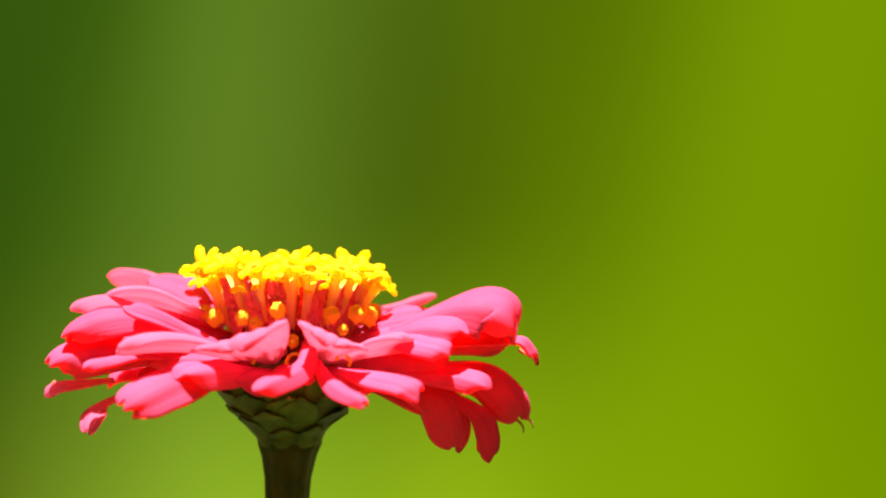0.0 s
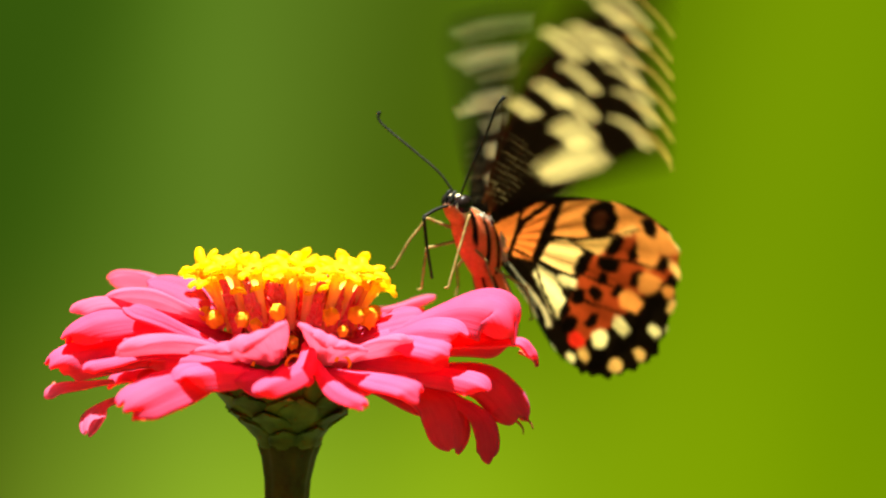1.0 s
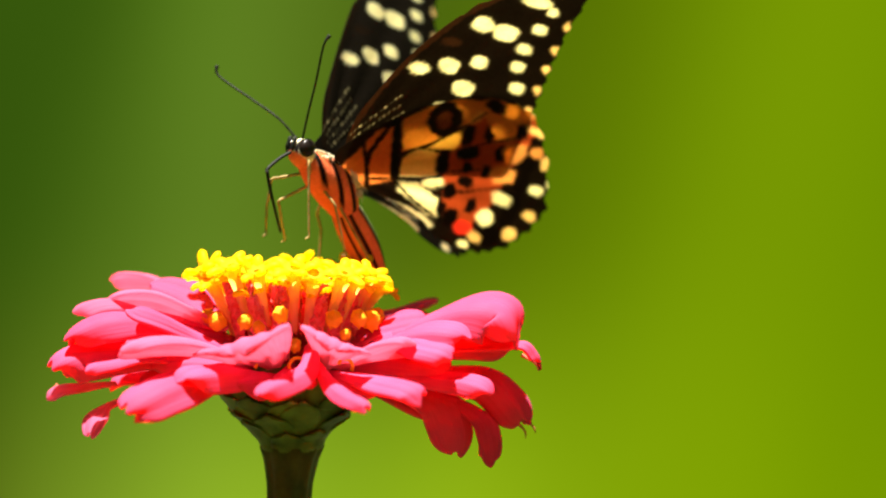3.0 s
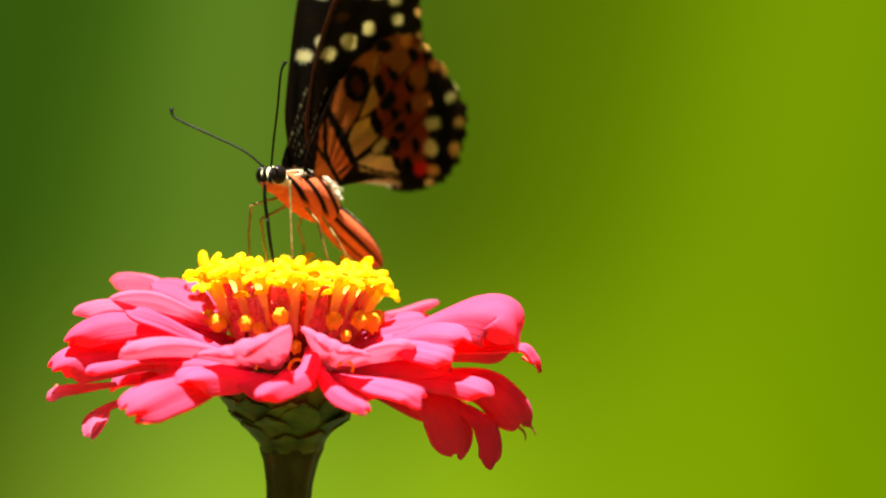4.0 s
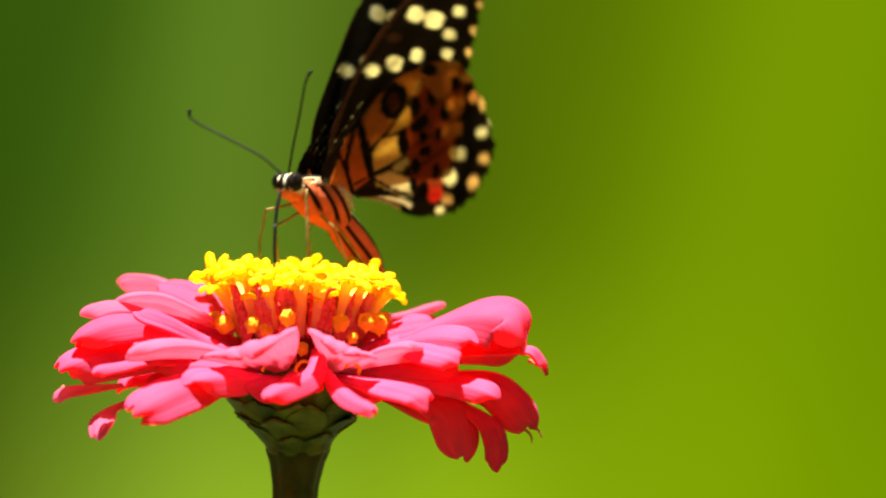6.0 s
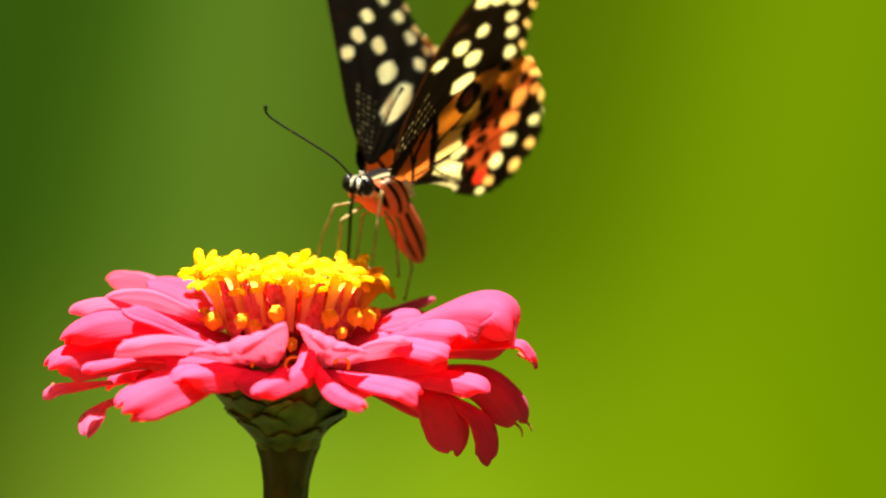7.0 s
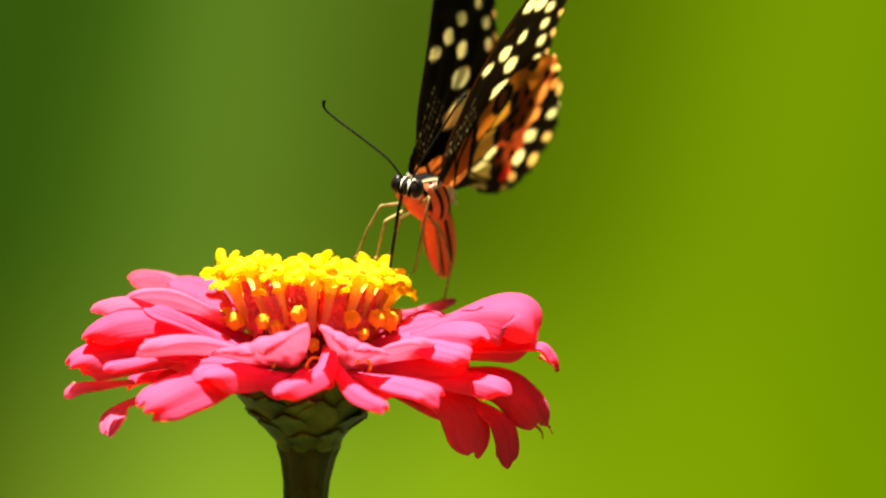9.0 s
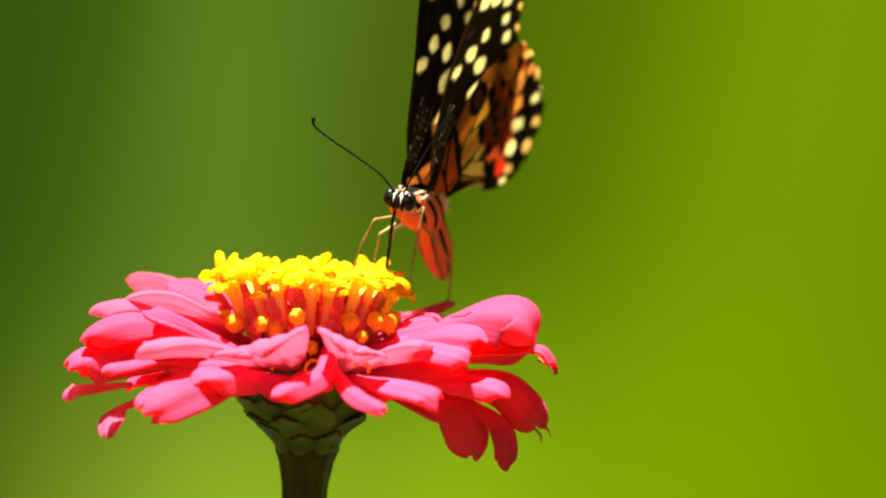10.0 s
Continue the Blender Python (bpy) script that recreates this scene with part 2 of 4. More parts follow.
def petal(spine, width, roll, near=40, far=30, tip=30, backlit=False, fan=False, lobes=1, narrow=False, sharp=False, heading=None, nu=36, nv=20):
    """A ray petal along a spine in millimetres from the flower's heart. roll: degrees by which its near rim hangs down; near and far: how far
    the two rims turn under; tip: how far the end turns under; heading: the way it faces, where it is twisted."""
    global count
    count += 1
    rnd = random.Random(count)
    pts = [Vector(p) for p in spine]
    out = Vector((pts[-1].x - pts[0].x, pts[-1].y - pts[0].y, 0)).normalized()
    if heading is not None:
        out = Vector((math.cos(radians(heading)), math.sin(radians(heading)), 0))
    side0 = Vector((0, 0, 1)).cross(out)
    if side0.y > 0:
        side0 = -side0
    r = radians(roll)
    up0 = Vector((0, 0, math.cos(r))) + side0 * math.sin(r)
    side0 = side0 * math.cos(r) - Vector((0, 0, math.sin(r)))
    fine = [spline(pts, i / 60) for i in range(61)]
    length = sum((b - a).length for a, b in zip(fine, fine[1:]))
    # the spine again, with its end turned under
    line, tangents = [fine[0]], []
    for a, b, i in zip(fine, fine[1:], range(60)):
        d = b - a
        over = max(0.0, (i / 59 - (0.66 if fan else 0.8)) / (0.34 if fan else 0.2))
        axis = d.cross(up0).normalized()
        d = Matrix.Rotation(-radians(tip) * over * over * 1.3, 3, axis) @ d
        tangents.append(d.normalized())
        line.append(line[-1] + d)
    tangents.append(tangents[-1])
    facing = 1 if side0.cross(tangents[0]).dot(up0) > 0 else -1

    def along(s):
        k = min(max(s, 0.0), 1.0) * 60
        i = min(int(k), 59)
        return line[i].lerp(line[i + 1], k - i), tangents[i].lerp(tangents[i + 1], k - i).normalized()

    def arch(v, turn, share):
        x = z = 0.0
        for i in range(12):
            k = min(max((v * (i + 0.5) / 12 - 0.06) / 0.62, 0.0), 1.0)
            a = radians(turn) * share * k * k * (3 - 2 * k) + 0.1 * v
            x += math.cos(a) * v / 12
            z += math.sin(a) * v / 12
        return x, z
    round_end = min(0.85, max(0.4, 1 - (0.75 if sharp else 0.5) * width / length))
    if fan or narrow:
        round_end = 0.84 if fan else 0.66
    phase, tilt, notch = rnd.uniform(0, 6), rnd.uniform(-0.05, 0.05), rnd.uniform(0.02, 0.045)
    bm = bmesh.new()
    layer = bm.loops.layers.uv.new("UVMap")
    rows, where = [], {}
    for i in range(nu + 1):
        u = 1 - (1 - i / nu) ** 1.45
        k = min(u / 0.66, 1.0)
        w = 0.34 + 0.66 * k * k * (3 - 2 * k)
        if fan:
            w = 0.12 + 0.88 * min(u / 0.9, 1.0)
        if narrow:
            k = min(max((u - 0.5) / 0.25, 0.0), 1.0)
            w = 0.42 + 0.58 * k * k * (3 - 2 * k)
        if u > round_end:
            w *= math.sqrt(max(0.0, 1 - ((u - round_end) / (1 - round_end)) ** 2 * (0.97 if sharp else 0.86 if lobes > 1 else 0.985))) ** (1.5 if sharp else 0.75)
        w *= width * 0.5
        row = []
        for j in range(nv + 1):
            v = 2 * j / nv - 1
            cut = notch * (0.5 - 0.5 * math.cos(lobes * math.pi * (v + 1))) if lobes > 1 else 0.02 * math.sin(3 * v + phase)
            if fan:
                cut = 0.02 * math.cos(2.2 * math.pi * v) + 0.06 * v * v
            s = u * (1 + tilt * v * u) - (1.6 if lobes > 1 else 1.0) * cut * u ** 6
            p, d = along(s)
            if s > 1:
                p = p + d * ((s - 1) * length)
            side = (side0 - d * side0.dot(d)).normalized()
            up = side.cross(d) * facing
            x, drop = arch(abs(v), near if v > 0 else far, 0.45 + 0.55 * u)
            wave = (0.25 if fan else 1.0) * 0.035 * math.sin(6 * v + phase) * (0.3 + u) + (0.03 if fan else 0.10) * math.sin(4.5 * u + phase + 2 * v) * u * abs(v)
            groove = 0.02 * math.cos(5 * math.pi * v)
            vert = bm.verts.new((p + side * (w * math.copysign(x, v)) + up * (w * (wave + groove - drop))) * MM)
            where[vert] = (u, j / nv)
            row.append(vert)
        rows.append(row)
    grid_faces(bm, rows)
    for f in bm.faces:
        for loop in f.loops:
            loop[layer].uv = where[loop.vert]
    bmesh.ops.recalc_face_normals(bm, faces=bm.faces)
    ob = part("petal", bm, PETAL_BACKLIT if backlit else PETAL, zinnia)
    thick = ob.modifiers.new("thickness", "SOLIDIFY")
    thick.thickness, thick.offset = 0.5 * MM, 0
    return ob


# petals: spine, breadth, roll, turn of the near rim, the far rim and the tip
petal([(-2.1, -11, 0.9), (-3.5, -15, 3.4), (-5.5, -20, 5.7), (-8.1, -25, 7.0)], 18, -18, -14, -10, 70, backlit=True, fan=True)
petal([(5.7, -11, 0.9), (6.2, -15, 3.5), (6.9, -19, 5.6), (8.0, -23, 6.8)], 12, -24, -14, -10, 70, backlit=True, fan=True)
petal([(-11.9, 6, 8.0), (-16.9, 9, 10.1), (-21.8, 11, 12.2), (-27.9, 12, 12.4)], 7.4, -30, 30, 0, 25, backlit=True)
petal([(-9.6, -2, 6.0), (-13.4, -1, 8.0), (-17.2, 1, 10.0), (-21.6, 3, 11.6)], 8.5, 38, 15, 10, 10)
petal([(-9.4, -4, 6.0), (-14.5, -4, 8.3), (-20.6, -3, 10.6), (-27.6, -3, 10.8)], 8, -30, 25, 0, 25, backlit=True)
petal([(-16.4, -1, 7.1), (-23.1, -3, 8.8), (-28.2, -4, 10.1), (-33.0, -5, 9.3)], 7.6, -12, 45, 20, 30, backlit=True)
petal([(-15.1, -9, 5.5), (-21.8, -11, 8.3), (-28.1, -12.5, 8.6), (-34.1, -13, 5.6)], 11.5, 2, 88, 30, 30, lobes=2)
petal([(-9.2, -8, 3.2), (-14.3, -9, 5.5), (-18.7, -14, 8.3), (-23.1, -15, 10.1)], 4.5, 34, 20, 20, 10)
petal([(-5.7, -10, 1.0), (-11.9, -15, 4.2), (-18.0, -19, 5.9), (-25.1, -22, 5.5)], 7.6, -30, 75, 10, 35, backlit=True)
petal([(-17.5, -12, 1.7), (-22.4, -15, 2.6), (-26.6, -17, 2.1), (-30.2, -18, 1.6)], 3.8, 2, 60, 40, 35)
petal([(-14.4, -6, 0.9), (-22.8, -9, 3.6), (-30.8, -11, 4.0), (-36.6, -12, 1.4)], 15, 4, 88, 40, 35, lobes=3)
petal([(-26.4, -6, -2.2), (-30.6, -8, -2.3), (-34.3, -9, -2.5), (-36.7, -9, -3.6)], 4, 10, 50, 30, 30, backlit=True)
petal([(-20.6, -3, -3.9), (-25.3, -8, -4.5), (-28.6, -13, -5.8), (-29.7, -17, -8.6)], 4.6, 0, 25, 25, 10, narrow=True, backlit=True)
petal([(-6.6, -8, -0.1), (-12.2, -16, 0.6), (-17.9, -24, 0.0), (-24.3, -29, -2.8)], 11, 14, 50, 40, 30, lobes=3)
petal([(-3.2, -9, -0.5), (-6.4, -15, 0.5), (-9.9, -20, 1.4), (-15.2, -25, 1.6)], 7.6, 20, 60, 35, 40)
petal([(-6.8, -4, 0.3), (-14.4, -6, 0.6), (-18.7, -6, 0.0), (-23.0, -6, -1.2)], 9, 10, 80, 30, 40)
petal([(-12.8, -3, 3.5), (-18.0, -3, 4.7), (-23.1, -4, 5.4), (-29.1, -4, 4.3)], 13, 12, 70, 20, 40)
petal([(-8.6, -2, 3.9), (-12.5, -2, 5.5), (-16.4, -1, 6.5), (-20.7, 0, 7.0)], 10, 15, 60, 20, 40)
petal([(-3.2, -8, 0.6), (-9.1, -10, 1.5), (-15.0, -11, 2.1), (-20.6, -11, 2.3)], 9, 8, 70, 20, 40)
petal([(3.4, -13, 4.5), (3.0, -18, 2.2), (0.7, -24, 0.9), (-4.1, -30, 0.0)], 5.8, 0, 65, 65, 30)
petal([(4.5, -14, 1.8), (6.3, -20, 0.1), (9.1, -26, -1.4), (12.3, -31, -2.0)], 4.8, 0, 75, 75, 35)
petal([(-0.7, -7, -0.4), (-3.1, -12, -0.1), (-5.5, -16, -0.0), (-8.3, -20, -0.3)], 9, 10, 40, 30, 20)
petal([(5.3, -7, -0.2), (8.0, -12, -0.1), (11.4, -16, -0.4), (14.0, -19, -1.1)], 9, 10, 40, 30, 20)
petal([(0.6, -9, 0.9), (0.7, -13, 0.7), (0.6, -17, 0.3), (0.2, -20, 0.1)], 8, 0, 30, 30, 20)
petal([(10.4, -4, 4.5), (14.0, -5, 6.5), (17.3, -6, 7.8), (20.7, -6, 8.3)], 8, 24, 30, 10, 30)
petal([(12.8, 6, 7.3), (16.3, 8, 7.8), (19.3, 10, 8.6), (22.3, 12, 9.3)], 3, 0, 140, 140, 20, backlit=True)
petal([(6.8, 3, 2.5), (12.0, 6, 4.3), (17.6, 8, 6.4), (22.6, 11, 6.1)], 9, 20, 30, 10, 40)
petal([(11.3, -5, 3.4), (19.9, -8, 7.5), (27.5, -10, 10.4), (32.6, -11, 9.5), (34.3, -12, 4.7)], 14, 14, 84, 10, 20)
petal([(11.2, 1, 2.9), (20.3, -2, 7.4), (29.3, -4, 10.8), (33.6, -4, 9.5), (34.9, -4, 7.1)], 8, 6, 30, 30, 25)
petal([(9.5, -1, 1.6), (18.1, -3, 3.9), (26.7, -4, 4.8), (34.3, -5, 4.6)], 9.5, 4, 92, 30, 20)
petal([(23.3, -6, 3.0), (31.0, -7, 3.6), (35.4, -8, 4.4), (37.3, -8, 2.8), (38.0, -8, 1.1)], 3.6, 5, 40, 60, 10, sharp=True)
petal([(7.9, -7, 2.2), (14.8, -10, 4.7), (20.7, -14, 7.0), (26.7, -16, 6.9)], 7.2, 20, 50, 15, 35)
petal([(7.1, -10, 0.7), (11.4, -14, 3.3), (15.7, -17, 5.2), (19.1, -18, 5.8)], 7, -28, 50, 0, 30, backlit=True)
petal([(11.3, -9, 3.6), (16.5, -13, 5.3), (20.8, -18, 4.9), (24.7, -20, 4.3)], 6.4, 18, 50, 20, 40)
petal([(6.1, -6, 0.4), (13.0, -8, 2.3), (19.9, -11, 2.5), (24.6, -13, 1.3)], 10, 24, 65, 20, 40)
petal([(6.2, -10, 0.1), (11.5, -17, 0.2), (16.6, -24, 0.2), (20.4, -28, -0.4)], 7.6, 5, 45, 45, 45)
petal([(11.3, -8, -0.1), (18.2, -12, 0.0), (25.0, -15, -0.1), (30.7, -18, -1.0)], 6, 22, 50, 20, 45)
petal([(7.7, 0, -1.0), (18.1, -1, -0.9), (29.3, -3, -0.6), (34.6, -4, -4.0), (36.8, -5, -8.4)], 12.5, 10, 88, 30, 15, lobes=2)
petal([(9.5, -4, -1.6), (16.4, -7, -2.6), (22.8, -9, -4.6), (25.0, -10, -8.3), (25.5, -10, -12.2)], 8.6, 0, 30, 40, 5, heading=-62)
petal([(16.4, -3, -3.2), (24.1, -6, -4.3), (29.4, -8, -6.8), (31.1, -9, -10.1), (31.3, -9, -13.4)], 5.6, 0, 50, 40, 10, heading=-50)
petal([(7.8, -2, -1.8), (15.5, -3, -2.4), (22.4, -4, -4.0), (28.6, -5, -6.9)], 11, 20, 60, 20, 30)
petal([(6.9, -3, 2.5), (10.4, -5, 4.2), (13.9, -6, 5.5), (17.3, -6, 6.4)], 9, 10, 40, 20, 30)
# behind the disc
petal([(-7.0, 6.0, 6.5), (-11.4, 12.0, 8.7), (-14.6, 18.0, 10.7), (-17.4, 24.0, 11.2)], 9, 0, 30, 30, 30)
petal([(-3.5, 8.0, 4.2), (-4.4, 16.3, 5.7), (-5.3, 24.7, 6.4), (-6.3, 33.0, 6.2)], 9, 0, 30, 30, 30)
petal([(-0.4, 8.0, 4.2), (0.4, 17.0, 5.7), (0.9, 26.0, 6.3), (1.3, 35.0, 6.1)], 9, 0, 30, 30, 30)
petal([(3.0, 8.0, 4.2), (4.8, 16.3, 5.7), (6.7, 24.7, 6.1), (8.1, 33.0, 5.8)], 9, 0, 30, 30, 30)
petal([(7.0, 7.0, 4.3), (9.7, 14.0, 5.5), (12.8, 21.0, 5.8), (16.1, 28.0, 4.8)], 9, 0, 30, 30, 30)
petal([(-9.5, 0.0, -0.9), (-19.9, 2.0, -1.5), (-24.7, 4.0, -1.6), (-27.3, 6.0, -2.6)], 9, 0, 40, 40, 30)
petal([(11.2, 0.0, -0.9), (21.6, 2.0, -1.1), (29.5, 4.0, -3.9), (34.4, 6.0, -8.4)], 9, 0, 40, 40, 30)


def stalk():
    bm = bmesh.new()
    # height, radius, shift to the side
    profile = [(-H / MM - 20, 4.0, -0.9), (-500, 3.8, -0.9), (-250, 3.5, -0.8), (-120, 3.2, -0.7), (-60, 3.05, -0.6), (-25, 3.1, -0.45), (-18, 3.45, -0.2),
               (-14.5, 4.1, 0.0), (-12.5, 4.8, 0.1), (-11.8, 4.5, 0.0), (-9, 5.6, 0.0)]
    rows = []
    for z, r, shift in profile:
        z += 17.16 if z < -600 else 0
        ribs = [r * (1 + 0.04 * math.cos(9 * a) + 0.02 * math.sin(4 * a + 1)) for a in (2 * math.pi * k / 54 for k in range(54))]
        rows.append([bm.verts.new(((q * math.cos(a) + shift) * MM, q * math.sin(a) * MM, z * MM)) for q, a in zip(ribs, (2 * math.pi * k / 54 for k in range(54)))])
    grid_faces(bm, rows, True)
    return part("stalk", bm, STEM, zinnia, "dark green ribbed stalk")


def bracts():
    """The scaly cup under the petals: overlapping green scales with a dark rim."""
    rnd = random.Random(5)
    bm = bmesh.new()
    profile = [(-13, 4.6), (-11.4, 5.0), (-9.2, 6.7), (-7, 8.8), (-5, 10.3), (-2.5, 11.4), (0.5, 11.0), (1.5, 8.0)]
    rows = [[bm.verts.new((r * math.cos(a) * MM, r * math.sin(a) * MM, z * MM)) for a in (2 * math.pi * k / 36 for k in range(36))] for z, r in profile]
    grid_faces(bm, rows, True)
    cup = part("cup", bm, BRACT, zinnia, "green scaly cup below the petals")

    def radius(z):
        for (z0, r0), (z1, r1) in zip(profile, profile[1:]):
            if z <= z1:
                return r0 + (r1 - r0) * (z - z0) / (z1 - z0)
        return 7
    for ring, (z0, z1, n, half) in enumerate([(-12.8, -8.4, 7, 3.2), (-11.0, -5.4, 8, 3.8), (-8.5, -2.6, 9, 4.2), (-6.0, 0.2, 10, 4.4)]):
        for k in range(n):
            a0 = 2 * math.pi * (k + 0.5 * (ring % 2)) / n + rnd.uniform(-0.2, 0.2)
            bm = bmesh.new()
            rows = []
            rise = rnd.uniform(-1.8, 1.6)
            for i in range(9):
                u = i / 8
                z = z0 + (z1 + rise - z0) * u
                wide = half * math.sqrt(max(0.03, 1 - max(0, (u - 0.35) / 0.65) ** 2.2)) * (0.8 + 0.2 * u)
                row = []
                for j in range(9):
                    v = j / 4 - 1
                    r = radius(z) + 0.25 + 0.8 * u * u - 0.35 * v * v + 0.1 * math.sin(9 * u + k)
                    a = a0 + v * wide / max(radius(z), 4)
                    row.append(bm.verts.new((r * math.cos(a) * MM, r * math.sin(a) * MM, (z - 0.5 * u * v * v) * MM)))
                rows.append(row)
            grid_faces(bm, rows)
            for f in bm.faces:
                c = f.calc_center_median()
                if c.z / MM > z0 + (z1 + rise - z0) * 0.9:
                    f.material_index = 1
            ob = part("bract", bm, [BRACT, BRACT_EDGE], cup)
            sol = ob.modifiers.new("thickness", "SOLIDIFY")
            sol.thickness = 0.3 * MM


def floret_mesh(seed):
    """An open disc floret: a slender tube that widens into five curled lobes."""
    rnd = random.Random(seed)
    bm = bmesh.new()
    profile = [(0, 0.5), (2.5, 0.55), (5, 0.66), (6.8, 0.85), (8.0, 1.1), (8.8, 1.3), (9.4, 1.45)]
    n = 20
    rows = [[bm.verts.new((r * math.cos(a) * MM, r * math.sin(a) * MM, z * MM)) for a in (2 * math.pi * k / n for k in range(n))] for z, r in profile]
    grid_faces(bm, rows, True)
    inner = [bm.verts.new((0.5 * math.cos(a) * MM, 0.5 * math.sin(a) * MM, 9.1 * MM)) for a in (2 * math.pi * k / n for k in range(n))]
    grid_faces(bm, [rows[-1], inner], True)
    for k in range(5):
        a0 = 2 * math.pi * (k + rnd.uniform(-0.1, 0.1)) / 5
        start, bend, long = rnd.uniform(8, 30), rnd.uniform(50, 115), rnd.uniform(2.1, 3.1)
        lobe = []
        r, z = 1.1, 8.5
        for i in range(13):
            u = i / 12
            tip = radians(start + bend * u)
            r, z = r + math.sin(tip) * long / 12, z + math.cos(tip) * long / 12
            w = (0.8 - 0.12 * u) * math.sqrt(max(0.04, 1 - max(0.0, (u - 0.7) / 0.3) ** 2))
            out, rise = math.cos(tip), math.sin(tip)
            row = []
            for k8 in range(8):
                b = 2 * math.pi * k8 / 8
                y, h = w * math.cos(b), min(w, 0.36) * math.sin(b) - 0.12 * math.cos(b) ** 2
                x, zz = r - h * out, z + h * rise
                row.append(bm.verts.new(((x * math.cos(a0) - y * math.sin(a0)) * MM, (x * math.sin(a0) + y * math.cos(a0)) * MM, zz * MM)))
            lobe.append(row)
        grid_faces(bm, lobe, True)
        bm.faces.new(lobe[-1])
    bmesh.ops.recalc_face_normals(bm, faces=bm.faces)
    return mesh_from("floret", bm, FLORET)


def disc():
    rnd = random.Random(11)
    bm = bmesh.new()
    profile = [(-3, 10.8), (-1, 10.6), (0.5, 9.5), (3, 8.2), (6, 7.0), (8.5, 5.0), (10, 2.5), (10.6, 0.3)]
    rows = [[bm.verts.new((r * math.cos(a) * MM, r * math.sin(a) * MM, z * MM)) for a in (2 * math.pi * k / 32 for k in range(32))] for z, r in profile]
    grid_faces(bm, rows, True)
    heart = part("disc_heart", bm, CORE, zinnia, "dark red dome under the florets")
    meshes = [floret_mesh(s) for s in range(5)]
    # azimuths, base radius, base height, lean outwards in degrees, size
    front = [194, 209, 227, 249, 274, 288, 308, 325, 338, 351]
    rear = [5 + 15.5 * k for k in range(12)]
    rings = ((front + rear, 8.7, 4.3, 27, 1.14), ([11 + 25.7 * k for k in range(14)], 6.9, 3.4, 17, 1.14), ([45 * k for k in range(8)], 4.3, 3.3, 10, 1.12), ([120 * k for k in range(3)], 1.6, 3.3, 5, 1.12))
    for ring, r, z, lean_out, size in rings:
        for a in ring:
            a += rnd.uniform(-3, 3)
            tilt = lean_out + rnd.uniform(-6, 6)
            m = pose(0, 0, 0, 0, 0, a) @ pose(r * MM, 0, (z + (2.5 * max(0.0, -math.sin(radians(a))) if r > 8 else 0) + rnd.uniform(-1.0, 0.8)) * MM, 0, tilt, 0) @ pose(0, 0, 0, 0, 0, rnd.uniform(0, 72))
            part("floret", meshes[rnd.randrange(5)], None, zinnia, m=m @ Matrix.Scale(size * rnd.uniform(0.92, 1.05), 4))
    # papery red scales that stand between the florets
    for turns, r, z, high in (([264, 241, 218, 296, 314, 330, 345] + [20 * k for k in range(9)], 8.9, 1.5, 11.8), ([22.5 * k for k in range(16)], 6.6, 3.0, 11.0)):
        for a in turns:
            a = radians(a + rnd.uniform(-2, 2))
            bm = bmesh.new()
            rows = []
            for i in range(19):
                u = i / 18
                row = []
                for j in range(11):
                    v = j / 5 - 1
                    w = 1.35 * (0.8 + 0.35 * u) * (1 if u < 0.85 else 0.75)
                    x = r + 3.1 * u - 0.35 * v * v + rnd.uniform(-0.4, 0.4)
                    y = w * v + rnd.uniform(-0.1, 0.1)
                    row.append(bm.verts.new(((x * math.cos(a) - y * math.sin(a)) * MM, (x * math.sin(a) + y * math.cos(a)) * MM, (z + high * u + rnd.uniform(-0.2, 0.2)) * MM)))
                rows.append(row)
            grid_faces(bm, rows)
            ob = part("chaff_scale", mesh_from("chaff_scale", bm, CHAFF, False), None, zinnia)
            sol = ob.modifiers.new("thickness", "SOLIDIFY")
            sol.thickness = 0.15 * MM
    # closed florets low round the disc, knobbly and orange
    bm = bmesh.new()
    bmesh.ops.create_icosphere(bm, subdivisions=3, radius=1.0 * MM)
    for v in bm.verts:
        d = v.co.normalized()
        v.co *= 1 + 0.4 * noise.noise(d * 2.8) + 0.05 * math.cos(5 * math.atan2(d.y, d.x))
        if v.co.z < 0:
            v.co.z *= 1.15
    bud = mesh_from("floret_bud", bm, BUD)
    for x, y, z, s in BUDS:
        part("floret_bud", bud, None, zinnia, m=pose(x * MM, y * MM, z * MM, rnd.uniform(-20, 20), rnd.uniform(-20, 20), rnd.uniform(0, 360)) @ Matrix.Scale(0.92 * s, 4))
    # curled forked style tips at the foot of the petals
    for x, y, z, s in STYLES:
        bm = bmesh.new()
        tube(bm, [spline([(0, 0, -0.8), (0.2, 0, 0), (-0.6, -0.3, 1.0), (-1.8, -0.4, 0.9), (-2.2, -0.4, 0.3)], i / 10) * MM for i in range(11)], 0.27 * MM, 8)
        part("style_tip", bm, STYLE, zinnia, m=pose(x * MM, y * MM, z * MM, 0, 0, s))


# x, y, z in millimetres from the heart, size
BUDS = [(-1.2, -12.6, 9.0, 1.25), (1.0, -12.8, 4.4, 1.0), (10.5, -9.5, 8.2, 1.3), (12.3, -6.5, 7.6, 1.5), (-6.5, -11.0, 7.8, 1.2), (-11.0, -7.0, 7.4, 1.4), (-12.3, -5.0, 8.0, 1.1),
        (6.8, -11.4, 8.2, 1.3), (8.6, -11.2, 6.0, 0.9), (-4.5, -12.0, 7.0, 1.0), (13.2, -4.0, 8.0, 1.2)]
STYLES = [(-5.0, -12.5, 1.6, 0), (0.3, -13.0, 1.4, 180), (9.5, -13.5, 1.4, 20)]

